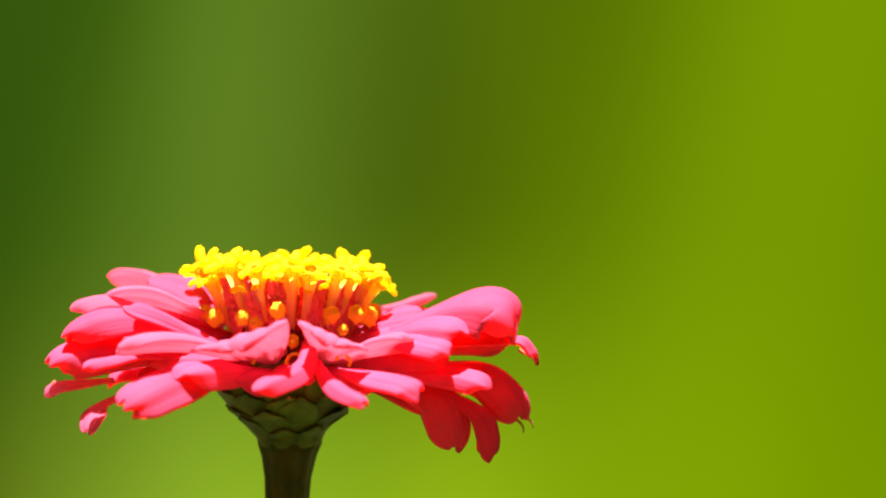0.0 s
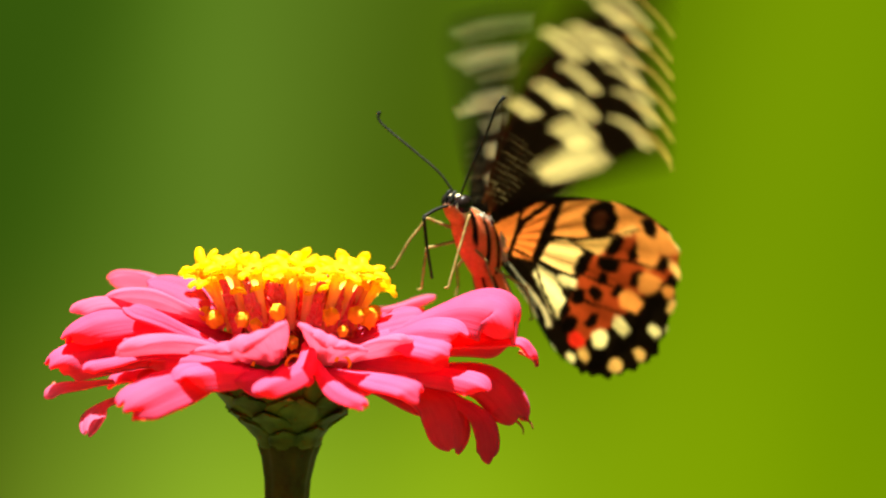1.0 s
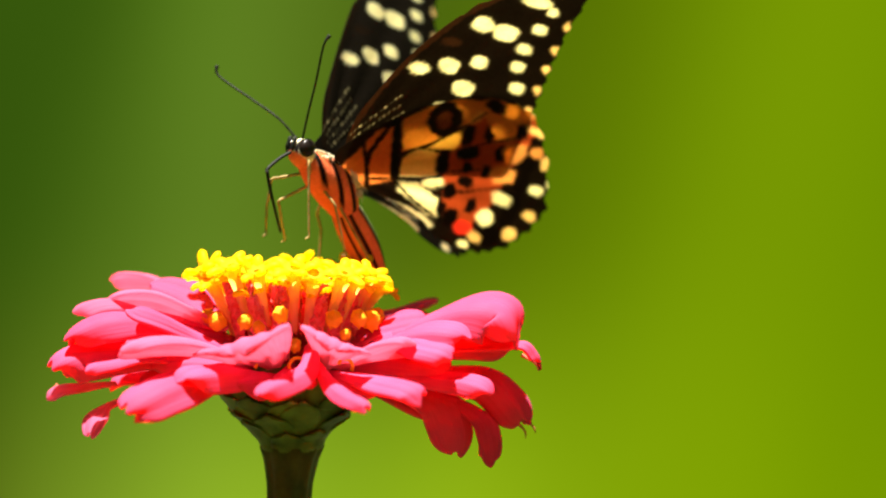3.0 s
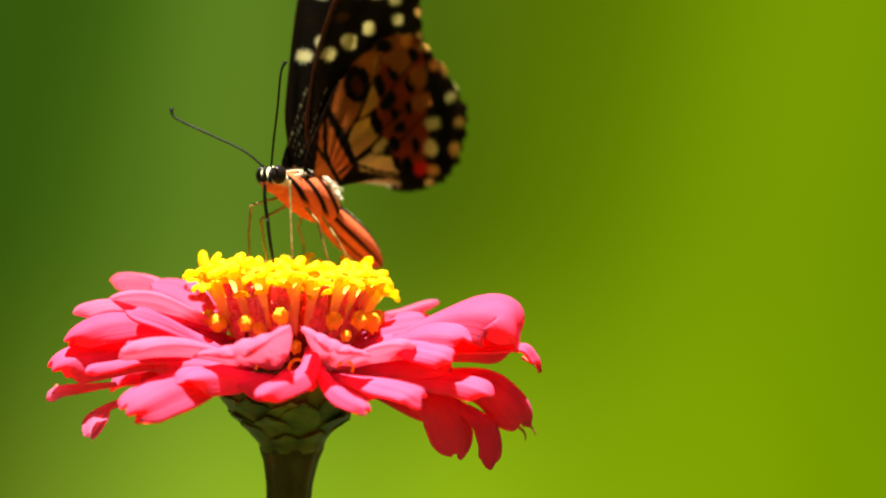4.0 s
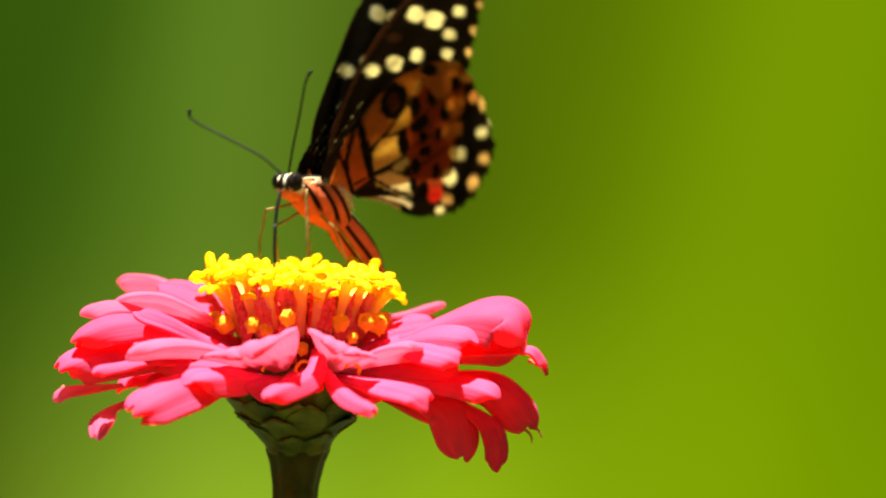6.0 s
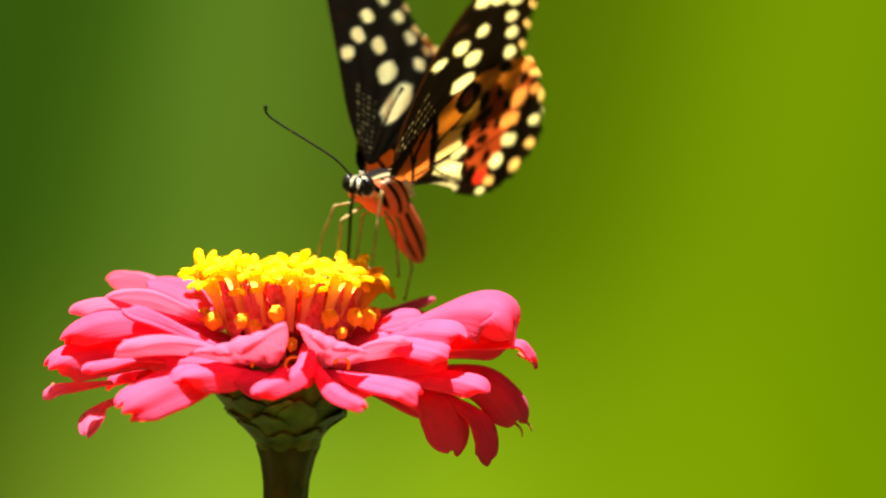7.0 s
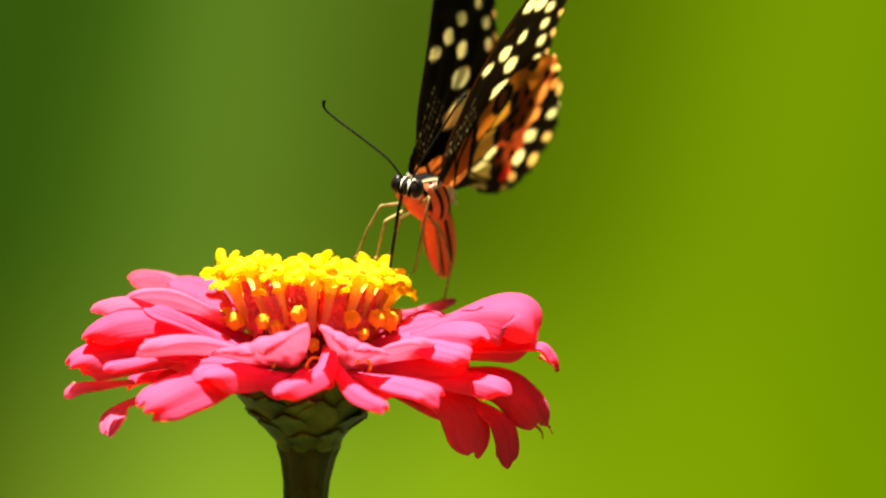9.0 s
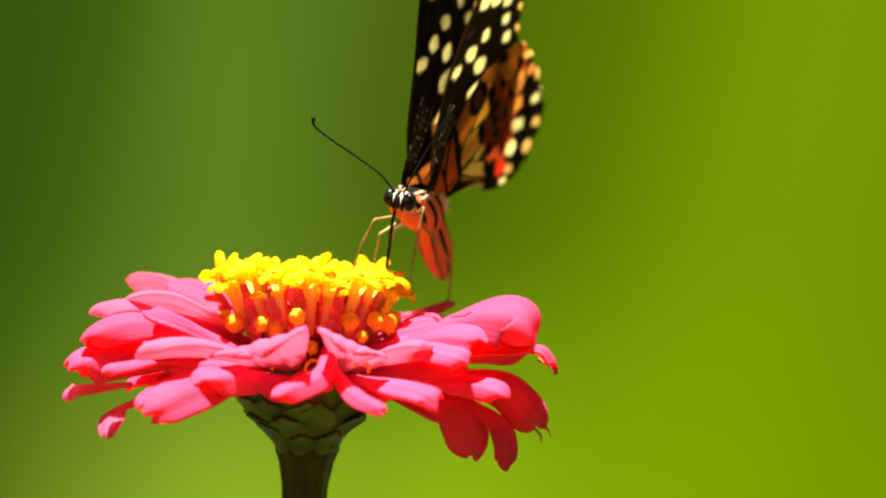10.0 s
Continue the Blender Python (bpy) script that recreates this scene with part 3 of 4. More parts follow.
def withered_tip(points):
    bm = bmesh.new()
    tube(bm, [spline(points, i / 8) * MM for i in range(9)], [(0.55 - 0.05 * i) * MM for i in range(9)], 7, 0.6)
    part("withered_tip", bm, WITHERED, zinnia, "curled dried petal tip")


stalk()
bracts()
disc()
withered_tip([(33.6, -2.6, -7.4), (35.8, -2.6, -8.2), (37.0, -2.6, -9.0), (37.4, -2.6, -10.0)])
withered_tip([(33.2, -2.6, -7.8), (34.9, -2.6, -8.8), (35.8, -2.6, -9.8), (35.9, -2.6, -10.8)])
withered_tip([(35.2, -3.6, 2.0), (36.6, -3.8, 1.3), (37.5, -3.8, 0.5), (37.8, -3.8, -0.4)])
withered_tip([(-35.6, 0.0, -3.2), (-36.4, 0.0, -3.9), (-36.9, 0.0, -4.6), (-36.8, 0.0, -5.1)])


# ---- the butterfly ----
# its own space: x forwards, y to its left, z up, in millimetres from the middle of the thorax
def pigment_material(name, share, rough, relief, scale, glow, dull):
    m, n, l = material(name)
    at = n.new("ShaderNodeAttribute")
    at.attribute_name = "pigment"
    tc = n.new("ShaderNodeTexCoord")
    grain = node(n, "ShaderNodeTexNoise", Scale=scale, Detail=4.0)
    l.new(tc.outputs["Object"], grain.inputs["Vector"])
    dust = ramp(n, [(0.3, (0.82, 0.8, 0.78, 1)), (0.7, (1, 1, 1, 1))])
    l.new(grain.outputs[0], dust.inputs[0])
    colour = mixed(n, l, "MULTIPLY", 1.0, at.outputs["Color"], dust.outputs[0])
    paler, deeper = node(n, "ShaderNodeGamma", Gamma=0.6), node(n, "ShaderNodeGamma", Gamma=1.2)
    l.new(colour, deeper.inputs[0])
    l.new(colour, paler.inputs[0])
    through_colour = mixed(n, l, "MULTIPLY", 1.0, paler.outputs[0], glow)
    # dark scales let hardly any light through
    hsv = n.new("ShaderNodeSeparateColor")
    hsv.mode = "HSV"
    l.new(colour, hsv.inputs[0])
    clear = ramp(n, [(0.0, (0.3, 0.3, 0.3, 1)), (0.4, (1, 1, 1, 1))])
    l.new(hsv.outputs[2], clear.inputs[0])
    through_colour = mixed(n, l, "MULTIPLY", 1.0, through_colour, clear.outputs[0])
    dulled = mixed(n, l, "MULTIPLY", 1.0, deeper.outputs[0], dull)
    leafy(n, l, dulled, through_colour, share, rough, 0.06, bump(n, l, grain.outputs[0], 0.5, relief))
    return m


SCALES = pigment_material("wing_scales", 0.76, 0.6, 0.0002, 1500.0, (1.0, 0.96, 0.76, 1), (1.0, 0.92, 0.78, 1))
FUZZ = pigment_material("body_fuzz", 0.22, 0.75, 0.0004, 1800.0, (1.0, 0.6, 0.4, 1), (1, 1, 1, 1))
EYE_SKIN = tissue("eye_skin", (0.004, 0.003, 0.002, 1), (0.012, 0.007, 0.005, 1), (0, 0, 0, 1), 0.0, 2000, 0.3, 0.00005)
HORN = tissue("dark_horn", (0.003, 0.003, 0.002, 1), (0.012, 0.012, 0.006, 1), (0, 0, 0, 1), 0.0, 900, 0.6)
SHANK = tissue("leg_skin", (0.14, 0.085, 0.025, 1), (0.42, 0.3, 0.1, 1), (0.5, 0.35, 0.12, 1), 0.25, 700, 0.5)
HAIR = tissue("pale_hair", (0.6, 0.54, 0.38, 1), (0.9, 0.86, 0.7, 1), (0.85, 0.78, 0.6, 1), 0.3, 500, 0.7)

# pigments: seen from below, seen from above
UNDER = {"tawny": (0.74, 0.26, 0.062), "ground": (0.06, 0.03, 0.016), "black": (0.03, 0.017, 0.011), "orange": (0.86, 0.25, 0.05), "buff": (0.9, 0.46, 0.12), "cream": (0.95, 0.74, 0.34), "discal": (0.94, 0.52, 0.16),
         "brown": (0.26, 0.06, 0.02), "rust": (0.56, 0.1, 0.026), "red": (0.85, 0.05, 0.025), "vein": (0.06, 0.025, 0.01), "white": (0.68, 0.58, 0.38), "costa": (0.22, 0.07, 0.028), "speck": (0.5, 0.38, 0.2)}
UPPER_SIDE = dict(UNDER, tawny=(0.7, 0.4, 0.14), discal=(0.92, 0.9, 0.62), ground=(0.024, 0.02, 0.013), orange=(0.65, 0.27, 0.08), buff=(0.82, 0.72, 0.4), cream=(0.86, 0.96, 0.7), rust=(0.3, 0.058, 0.016), costa=(0.03, 0.02, 0.01), vein=(0.012, 0.01, 0.008),
                  brown=(0.1, 0.05, 0.04), white=(0.5, 0.48, 0.3), speck=(0.5, 0.48, 0.28))


class Pattern:
    """Pigments laid one over another on a wing's plane, with slightly soft and ragged edges."""

    def __init__(self, a, b, palette):
        self.a, self.b, self.palette = a, b, palette
        self.colour = np.tile(np.array(palette["ground"]), (len(a), 1))

    def lay(self, kind, signed, soft=0.22):
        ragged = 0.07 * np.sin(3.1 * self.a + 1.7 * self.b) + 0.06 * np.sin(5.3 * self.b - 2.9 * self.a)
        share = np.clip(0.5 - (signed + ragged) / (2 * soft), 0, 1)[:, None]
        self.colour = self.colour * (1 - share) + np.array(self.palette[kind]) * share

    def oval(self, kind, a, b, r1, r2, angle):
        c, s = math.cos(radians(angle)), math.sin(radians(angle))
        u, v = (self.a - a) * c + (self.b - b) * s, -(self.a - a) * s + (self.b - b) * c
        k = (np.abs(u / r1) ** 2.4 + np.abs(v / r2) ** 2.4) ** (1 / 2.4)
        self.lay(kind, (k - 1) * min(r1, r2))

    def distance(self, points):
        d = np.full(len(self.a), 1e9)
        for (a0, b0), (a1, b1) in zip(points, points[1:]):
            da, db = a1 - a0, b1 - b0
            k = np.clip(((self.a - a0) * da + (self.b - b0) * db) / (da * da + db * db + 1e-9), 0, 1)
            d = np.minimum(d, np.hypot(self.a - a0 - k * da, self.b - b0 - k * db))
        return d

    def line(self, kind, points, width):
        self.lay(kind, self.distance(points) - width / 2, 0.15)

    def dash(self, kind, points, width):
        k = np.sin(7.0 * self.b + 3.0 * points[0][0])
        self.lay(kind, self.distance(points) - width / 2 + np.where(k > 0.1, 0, 1), 0.12)

    def patch(self, kind, points):
        inside = np.zeros(len(self.a), bool)
        for (a0, b0), (a1, b1) in zip(points, points[1:] + points[:1]):
            cross = (b0 > self.b) != (b1 > self.b)
            inside ^= cross & (self.a < (a1 - a0) * (self.b - b0) / (b1 - b0 + 1e-9) + a0)
        d = self.distance(points + points[:1])
        self.lay(kind, np.where(inside, -d, d))


def hind_pattern(w):
    w.patch("rust", [(-7.3, 20.3), (-6.4, 24.3), (-10.5, 26.5), (-14.9, 28.3), (-18.3, 26.2), (-19.2, 22.2), (-19.8, 19.5), (-21.8, 16.6), (-22.9, 13.3), (-23.5, 9.6), (-21.9, 7.3), (-18.4, 7.0), (-15.0, 9.1), (-11.1, 12.0), (-8.9, 15.7)])
    w.patch("tawny", [(-5.1, 20.7), (-6.5, 24.1), (-12.7, 27.9), (-15.2, 28.0), (-14.3, 25.6), (-12.3, 23.0), (-10.7, 21.7), (-8.1, 21.8)])
    w.patch("tawny", [(-10.5, 22.0), (-13.5, 24.9), (-15.8, 23.9), (-15.9, 22.4), (-13.7, 21.0)])
    w.patch("tawny", [(-15.7, 21.8), (-18.4, 24.2), (-20.5, 22.4), (-18.5, 19.6)])
    w.patch("tawny", [(-17.5, 17.8), (-20.6, 20.4), (-22.3, 18.8), (-20.0, 16.5)])
    w.patch("orange", [(2.5, -0.1), (3.0, 7.5), (1.3, 10.9), (-4.1, 7.3), (-6.7, 5.0), (-3.4, 0.5), (0.4, -0.3)])
    w.patch("tawny", [(1.2, 11.4), (-0.1, 16.1), (-2.4, 20.0), (-6.0, 23.0), (-8.6, 22.5), (-7.8, 19.6), (-5.7, 12.6), (-3.4, 8.7)])
    w.patch("buff", [(-6.0, 11.7), (-6.5, 15.0), (-7.9, 18.0), (-7.0, 21.7), (-8.3, 22.4), (-8.9, 20.7), (-8.0, 18.8), (-10.0, 15.1)])
    w.oval("black", -4.1, 16.8, 3.2, 2.8, 178)
    w.oval("brown", -4.1, 16.7, 1.5, 1.2, 42)
    w.patch("discal", [(-4.4, 8.2), (-4.8, 10.7), (-8.5, 12.9), (-11.3, 11.1), (-11.5, 9.9), (-6.4, 5.4)])
    w.oval("cream", -12.3, 9.2, 1.9, 0.9, 138)
    w.patch("cream", [(-7.1, 4.9), (-10.0, 7.3), (-15.2, 8.2), (-16.4, 7.4), (-18.2, 6.0), (-16.1, 5.3), (-12.4, 4.8), (-8.7, 4.2)])
    w.patch("white", [(-4.7, 0.4), (-11.9, 3.7), (-16.0, 5.0), (-18.8, 5.1), (-18.6, 4.0), (-15.8, 3.5), (-11.8, 2.9), (-6.4, 0.7)])
    w.line("black", [(1.8, 11.1), (-1.9, 8.1), (-6.0, 5.3)], 1.62)
    w.line("black", [(2.1, 9.5), (0.9, 4.7), (-0.6, 3.0), (-3.6, 1.1)], 0.95)
    w.line("black", [(3.1, 4.9), (0.4, 3.4)], 0.67)
    w.line("vein", [(-2.3, 1.6), (-6.7, 5.2)], 0.33)
    w.line("black", [(-6.4, 5.2), (-9.2, 7.5), (-11.8, 10.4)], 0.52)
    w.line("vein", [(-3.7, 8.3), (-6.0, 12.2), (-7.9, 18.6), (-8.3, 22.4)], 0.38)
    w.line("black", [(-6.6, 4.8), (-12.2, 5.1), (-18.9, 6.2)], 0.43)
    w.line("vein", [(-10.2, 15.2), (-13.2, 20.0), (-15.8, 23.4), (-19.2, 26.7)], 0.29)
    w.line("vein", [(-11.2, 11.0), (-15.3, 15.2), (-19.5, 19.9), (-22.5, 22.9)], 0.29)
    w.line("vein", [(-13.2, 9.1), (-17.5, 11.9), (-20.9, 16.2), (-25.1, 19.1)], 0.29)
    w.oval("black", -8.7, 24.2, 2.2, 1.0, 165)
    w.oval("black", -11.9, 20.7, 1.5, 0.9, 31)
    w.oval("black", -9.5, 18.0, 1.9, 1.1, 51)
    w.oval("black", -12.2, 16.4, 2.1, 1.2, 131)
    w.oval("black", -10.3, 12.3, 2.1, 1.2, 41)
    w.oval("black", -14.1, 14.8, 1.0, 0.9, 21)
    w.oval("black", -16.1, 13.2, 1.5, 0.9, 162)
    w.oval("black", -15.5, 10.3, 1.3, 1.1, 29)
    w.oval("black", -19.5, 7.9, 1.5, 1.3, 33)
    w.oval("black", -20.4, 11.4, 1.3, 0.9, 50)
    w.oval("black", -17.1, 7.7, 1.1, 0.8, 45)
    w.oval("black", -15.6, 24.8, 1.3, 1.1, 38)
    w.oval("black", -16.3, 20.2, 1.4, 1.0, 47)
    w.oval("black", -17.1, 16.6, 1.1, 0.8, 47)
    w.oval("black", -20.7, 22.7, 2.3, 1.4, 51)
    w.oval("black", -23.1, 19.8, 1.8, 1.3, 46)
    w.oval("black", -25.9, 15.6, 3.3, 1.3, 54)
    w.oval("black", -26.9, 10.7, 1.9, 1.7, 23)
    w.oval("black", -19.3, 25.7, 1.5, 1.3, 33)
    w.oval("cream", -23.2, 15.8, 1.8, 1.0, 159)
    w.oval("cream", -23.9, 12.0, 1.6, 1.3, 9)
    w.oval("buff", -23.2, 24.6, 1.1, 0.8, 38)
    w.oval("cream", -26.1, 20.8, 1.3, 0.8, 158)
    w.oval("buff", -28.9, 17.5, 1.2, 0.8, 159)
    w.oval("cream", -12.9, 27.8, 1.7, 0.6, 161)
    w.oval("cream", -25.1, 6.7, 1.0, 0.6, 156)
    w.oval("cream", -26.7, 23.2, 0.7, 0.6, -170)
    w.oval("buff", -29.3, 13.3, 1.2, 1.1, 152)
    w.oval("buff", -25.3, 8.8, 1.5, 0.8, 171)
    w.oval("buff", -17.6, 26.7, 2.1, 0.6, 161)
    w.oval("red", -22.6, 8.3, 1.6, 1.1, 151)
    w.oval("tawny", -12.4, 22.8, 1.9, 1.3, 150)
    w.oval("tawny", -17.9, 21.9, 2.0, 1.3, 150)
    w.oval("tawny", -19.4, 18.2, 2.0, 1.35, 155)
    w.oval("tawny", -12.2, 26.3, 2.2, 0.9, 158)
    w.oval("tawny", -20.6, 24.6, 1.2, 0.9, 150)


def fore_pattern(w):
    w.oval("cream", -1.6, 15.6, 5.6, 1.8, 112)
    w.oval("cream", 2.0, 19.0, 2.9, 1.5, 121)
    w.oval("cream", 5.2, 22.1, 1.9, 1.3, 123)
    w.oval("cream", 10.1, 20.3, 1.8, 1.25, 130)
    w.oval("cream", 11.4, 15.4, 1.8, 1.05, 125)
    w.oval("cream", 8.9, 25.2, 1.5, 1.05, 129)
    w.oval("cream", 15.6, 26.4, 1.9, 1.3, 128)
    w.oval("cream", 12.9, 29.9, 2.3, 1.4, 127)
    w.oval("cream", 16.7, 35.5, 2.4, 1.0, 121)
    w.oval("cream", -4.8, 26.3, 1.5, 1.1, 145)
    w.oval("cream", -1.6, 29.4, 1.4, 1.0, 137)
    w.oval("cream", 2.0, 30.8, 1.4, 0.9, 129)
    w.oval("cream", 6.0, 31.2, 1.3, 0.85, 128)
    w.oval("cream", 8.8, 32.6, 1.4, 0.8, 126)
    w.oval("cream", 11.5, 35.4, 1.4, 0.8, 126)
    w.oval("cream", 14.0, 37.8, 1.1, 0.7, 129)
    w.oval("costa", 14.2, 21.1, 1.7, 0.8, 123)
    w.oval("buff", -8.9, 28.0, 0.8, 0.6, -6)
    w.oval("buff", -5.9, 30.1, 0.8, 0.6, -6)
    w.oval("buff", -2.7, 32.1, 0.8, 0.6, -6)
    w.oval("buff", 0.5, 34.0, 0.8, 0.6, -6)
    w.oval("buff", 3.8, 35.8, 0.8, 0.6, -7)
    w.oval("buff", 6.9, 37.5, 0.8, 0.6, -7)
    w.oval("buff", 10.5, 39.9, 0.8, 0.6, -7)
    w.oval("buff", -10.5, 27.4, 0.6, 0.5, 139)
    w.line("costa", [(0.9, 1.5), (6.0, 3.9), (9.8, 8.1), (14.7, 15.2), (18.8, 23.5), (20.2, 31.8)], 1.6)
    w.dash("speck", [(1.2, 3.0), (3.0, 12.0)], 0.22)
    w.dash("speck", [(2.2, 3.0), (4.55, 12.0)], 0.22)
    w.dash("speck", [(3.2, 3.0), (6.1, 12.0)], 0.22)
    w.dash("speck", [(4.2, 3.0), (7.65, 12.0)], 0.22)


def wing_mesh(name, outline, pattern, centre, side, scallop):
    """A wing of two sheets that meet at the rim. side: 1 for the left wing, -1 for the right."""
    around, rings = 260, 80
    closed = [Vector((a, b, 0)) for a, b in outline]
    n = len(closed)
    rim = []
    for k in range(around):
        s = k / around * n
        i = int(s)
        rim.append(spline([closed[(i - 1) % n], closed[i], closed[(i + 1) % n], closed[(i + 2) % n]], (1 + s - i) / 3))
    c = Vector((*centre, 0))
    grid = [(c.x, c.y)]
    for r in range(1, rings + 1):
        f = (r / rings) ** 0.85
        for k, p in enumerate(rim):
            far = p.y > outline[scallop[0]][1] * 0 + scallop[1] - 0.35 * p.x if scallop[2] else p.x - p.y < scallop[1]
            wave = 1 + (0.018 * math.sin(k / around * 2 * math.pi * scallop[3]) if far else 0)
            q = c + (p - c) * (f * (1 + (wave - 1) * f ** 3))
            grid.append((q.x, q.y))
    ab = np.array(grid)
    a, b = ab[:, 0], ab[:, 1]
    reach = np.hypot(a, b)
    ang = np.arctan2(a, b)
    # gentle camber and pleats along the veins
    camber = 0.9 * np.sin(np.clip(reach / 40, 0, 1) * math.pi) + 0.10 * np.sin(ang * 26) * np.clip(reach / 12, 0, 1) - 0.0012 * (a + 4) ** 2 * (np.abs(reach) > 0)
    f = np.repeat(np.concatenate([[0], ((np.arange(rings) + 1) / rings) ** 0.85]), [1] + [around] * rings)
    thick = 0.07 * np.sqrt(np.clip(1 - f ** 6, 0, 1)) + 0.004
    vein = np.clip(np.cos(ang * 26) - 0.9, 0, 1) * 0.5 * np.clip(1 - reach / 50, 0, 1)
    total = len(a)
    top = np.stack([a, side * b, camber + thick + vein], 1)
    low = np.stack([a, side * b, camber - thick - vein], 1)
    verts = np.concatenate([top, low]) * MM
    faces = []
    for k in range(around):
        j = (k + 1) % around
        faces.append((0, 1 + k, 1 + j))
        for r in range(rings - 1):
            p, q = 1 + r * around, 1 + (r + 1) * around
            faces.append((p + k, q + k, q + j, p + j))
    under = [tuple(v + total for v in reversed(f)) for f in faces]
    e = 1 + (rings - 1) * around
    rimf = [(e + k, e + k + total, e + (k + 1) % around + total, e + (k + 1) % around) for k in range(around)]
    faces = faces + under + rimf
    if side < 0:
        faces = [f[::-1] for f in faces]
    me = bpy.data.meshes.new(name)
    me.from_pydata(verts.tolist(), [], faces)
    me.polygons.foreach_set("use_smooth", [True] * len(faces))
    colours = []
    for palette in (UPPER_SIDE, UNDER):
        w = Pattern(a, b, palette)
        pattern(w)
        colours.append(w.colour)
    put_pigment(me, np.concatenate(colours))
    me.materials.append(SCALES)
    return me


def put_pigment(me, rgb):
    layer = me.color_attributes.new("pigment", "FLOAT_COLOR", "POINT")
    layer.data.foreach_set("color", np.concatenate([rgb, np.ones((len(rgb), 1))], 1).ravel())


def lathe(name, profile, paint, around=64):
    """A body part along x: profile rows of x, half breadth, half height, height of the middle. paint(x, y, z, angle from the back) gives colours."""
    bm = bmesh.new()
    dense = []
    for i in range(4 * (len(profile) - 1) * 4 + 1):
        s = i / (16 * (len(profile) - 1))
        k = s * (len(profile) - 1)
        j = min(int(k), len(profile) - 2)
        u = k - j
        p, q = profile[j], profile[j + 1]
        o = profile[j - 1] if j else p
        r = profile[j + 2] if j + 2 < len(profile) else q
        dense.append([0.5 * (2 * b + (c - a) * u + (2 * a - 5 * b + 4 * c - d) * u * u + (3 * b - a - 3 * c + d) * u ** 3) for a, b, c, d in zip(o, p, q, r)])
    rows = []
    for x, ry, rz, zc in dense:
        rows.append([bm.verts.new((x * MM, max(ry, 0.05) * math.sin(t) * MM, (zc + max(rz, 0.05) * math.cos(t)) * MM)) for t in (2 * math.pi * k / around for k in range(around))])
    grid_faces(bm, rows, True)
    bm.faces.new(rows[0][::-1])
    bm.faces.new(rows[-1])
    bmesh.ops.recalc_face_normals(bm, faces=bm.faces)
    rgb = []
    for (x, ry, rz, zc), row in zip(dense, rows):
        for k, v in enumerate(row):
            t = (k / around * 360 + 180) % 360 - 180
            rgb.append(paint(x, v.co.y / MM, v.co.z / MM, abs(t)))
    me = mesh_from(name, bm, FUZZ)
    put_pigment(me, np.array(rgb))
    return me


SALMON, BLACK, CREAM = (0.82, 0.22, 0.09), (0.012, 0.008, 0.006), (0.86, 0.80, 0.55)


def blend(a, b, k):
    k = min(max(k, 0), 1)
    return tuple(p * (1 - k) + q * k for p, q in zip(a, b))


def paint_thorax(x, y, z, t):
    f = x - 1.3 * z
    stripe = abs((f - 1.6 + 1.8) % 3.6 - 1.8)
    c = blend(BLACK, SALMON, (stripe - 0.5) / 0.35)
    if t > 125:
        c = blend(c, SALMON, (t - 125) / 15)
    if t < 48:
        back = blend(BLACK, (0.5, 0.44, 0.26), 1 - (abs(t - 33) - 3.5) / 3)
        c = blend(back, c, (t - 42) / 6)
    return c


def paint_head(x, y, z, t):
    c = BLACK
    c = blend(CREAM, c, (abs(abs(y) - 0.62) - 0.16) / 0.12)
    c = blend(c, CREAM, (abs(y) - 1.3) / 0.15)
    return blend(c, (0.8, 0.24, 0.09), (-z - 1.1) / 0.4)


def paint_abdomen(x, y, z, t):
    c = SALMON
    c = blend((0.78, 0.68, 0.46), c, (t - 36) / 6)
    for at, half in ((50, 11), (112, 5), (150, 3)):
        c = blend(BLACK, c, (abs(t - at) - half) / 5)
    return c


butterfly = tagged(new("butterfly"), "black cream and orange chequered butterfly feeding on the zinnia", "butterfly")

thorax = part("thorax", lathe("thorax", [(6.2, 0.6, 0.7, -0.3), (5.4, 1.9, 2.0, -0.4), (3.0, 2.6, 3.0, -0.5), (0.0, 3.1, 3.6, -0.7), (-3.0, 2.9, 3.3, -1.3), (-5.5, 2.3, 2.5, -2.2), (-7.2, 1.0, 1.2, -2.8)], paint_thorax), None, butterfly, "orange thorax with slanting black stripes")
head = part("head", lathe("head", [(9.2, 0.3, 0.4, -0.2), (8.9, 1.2, 1.2, -0.2), (8.1, 1.8, 1.8, -0.3), (7.0, 2.0, 2.0, -0.4), (5.8, 1.9, 1.9, -0.5), (5.0, 1.2, 1.2, -0.5)], paint_head), None, butterfly, "black and cream striped head")
antennae = []
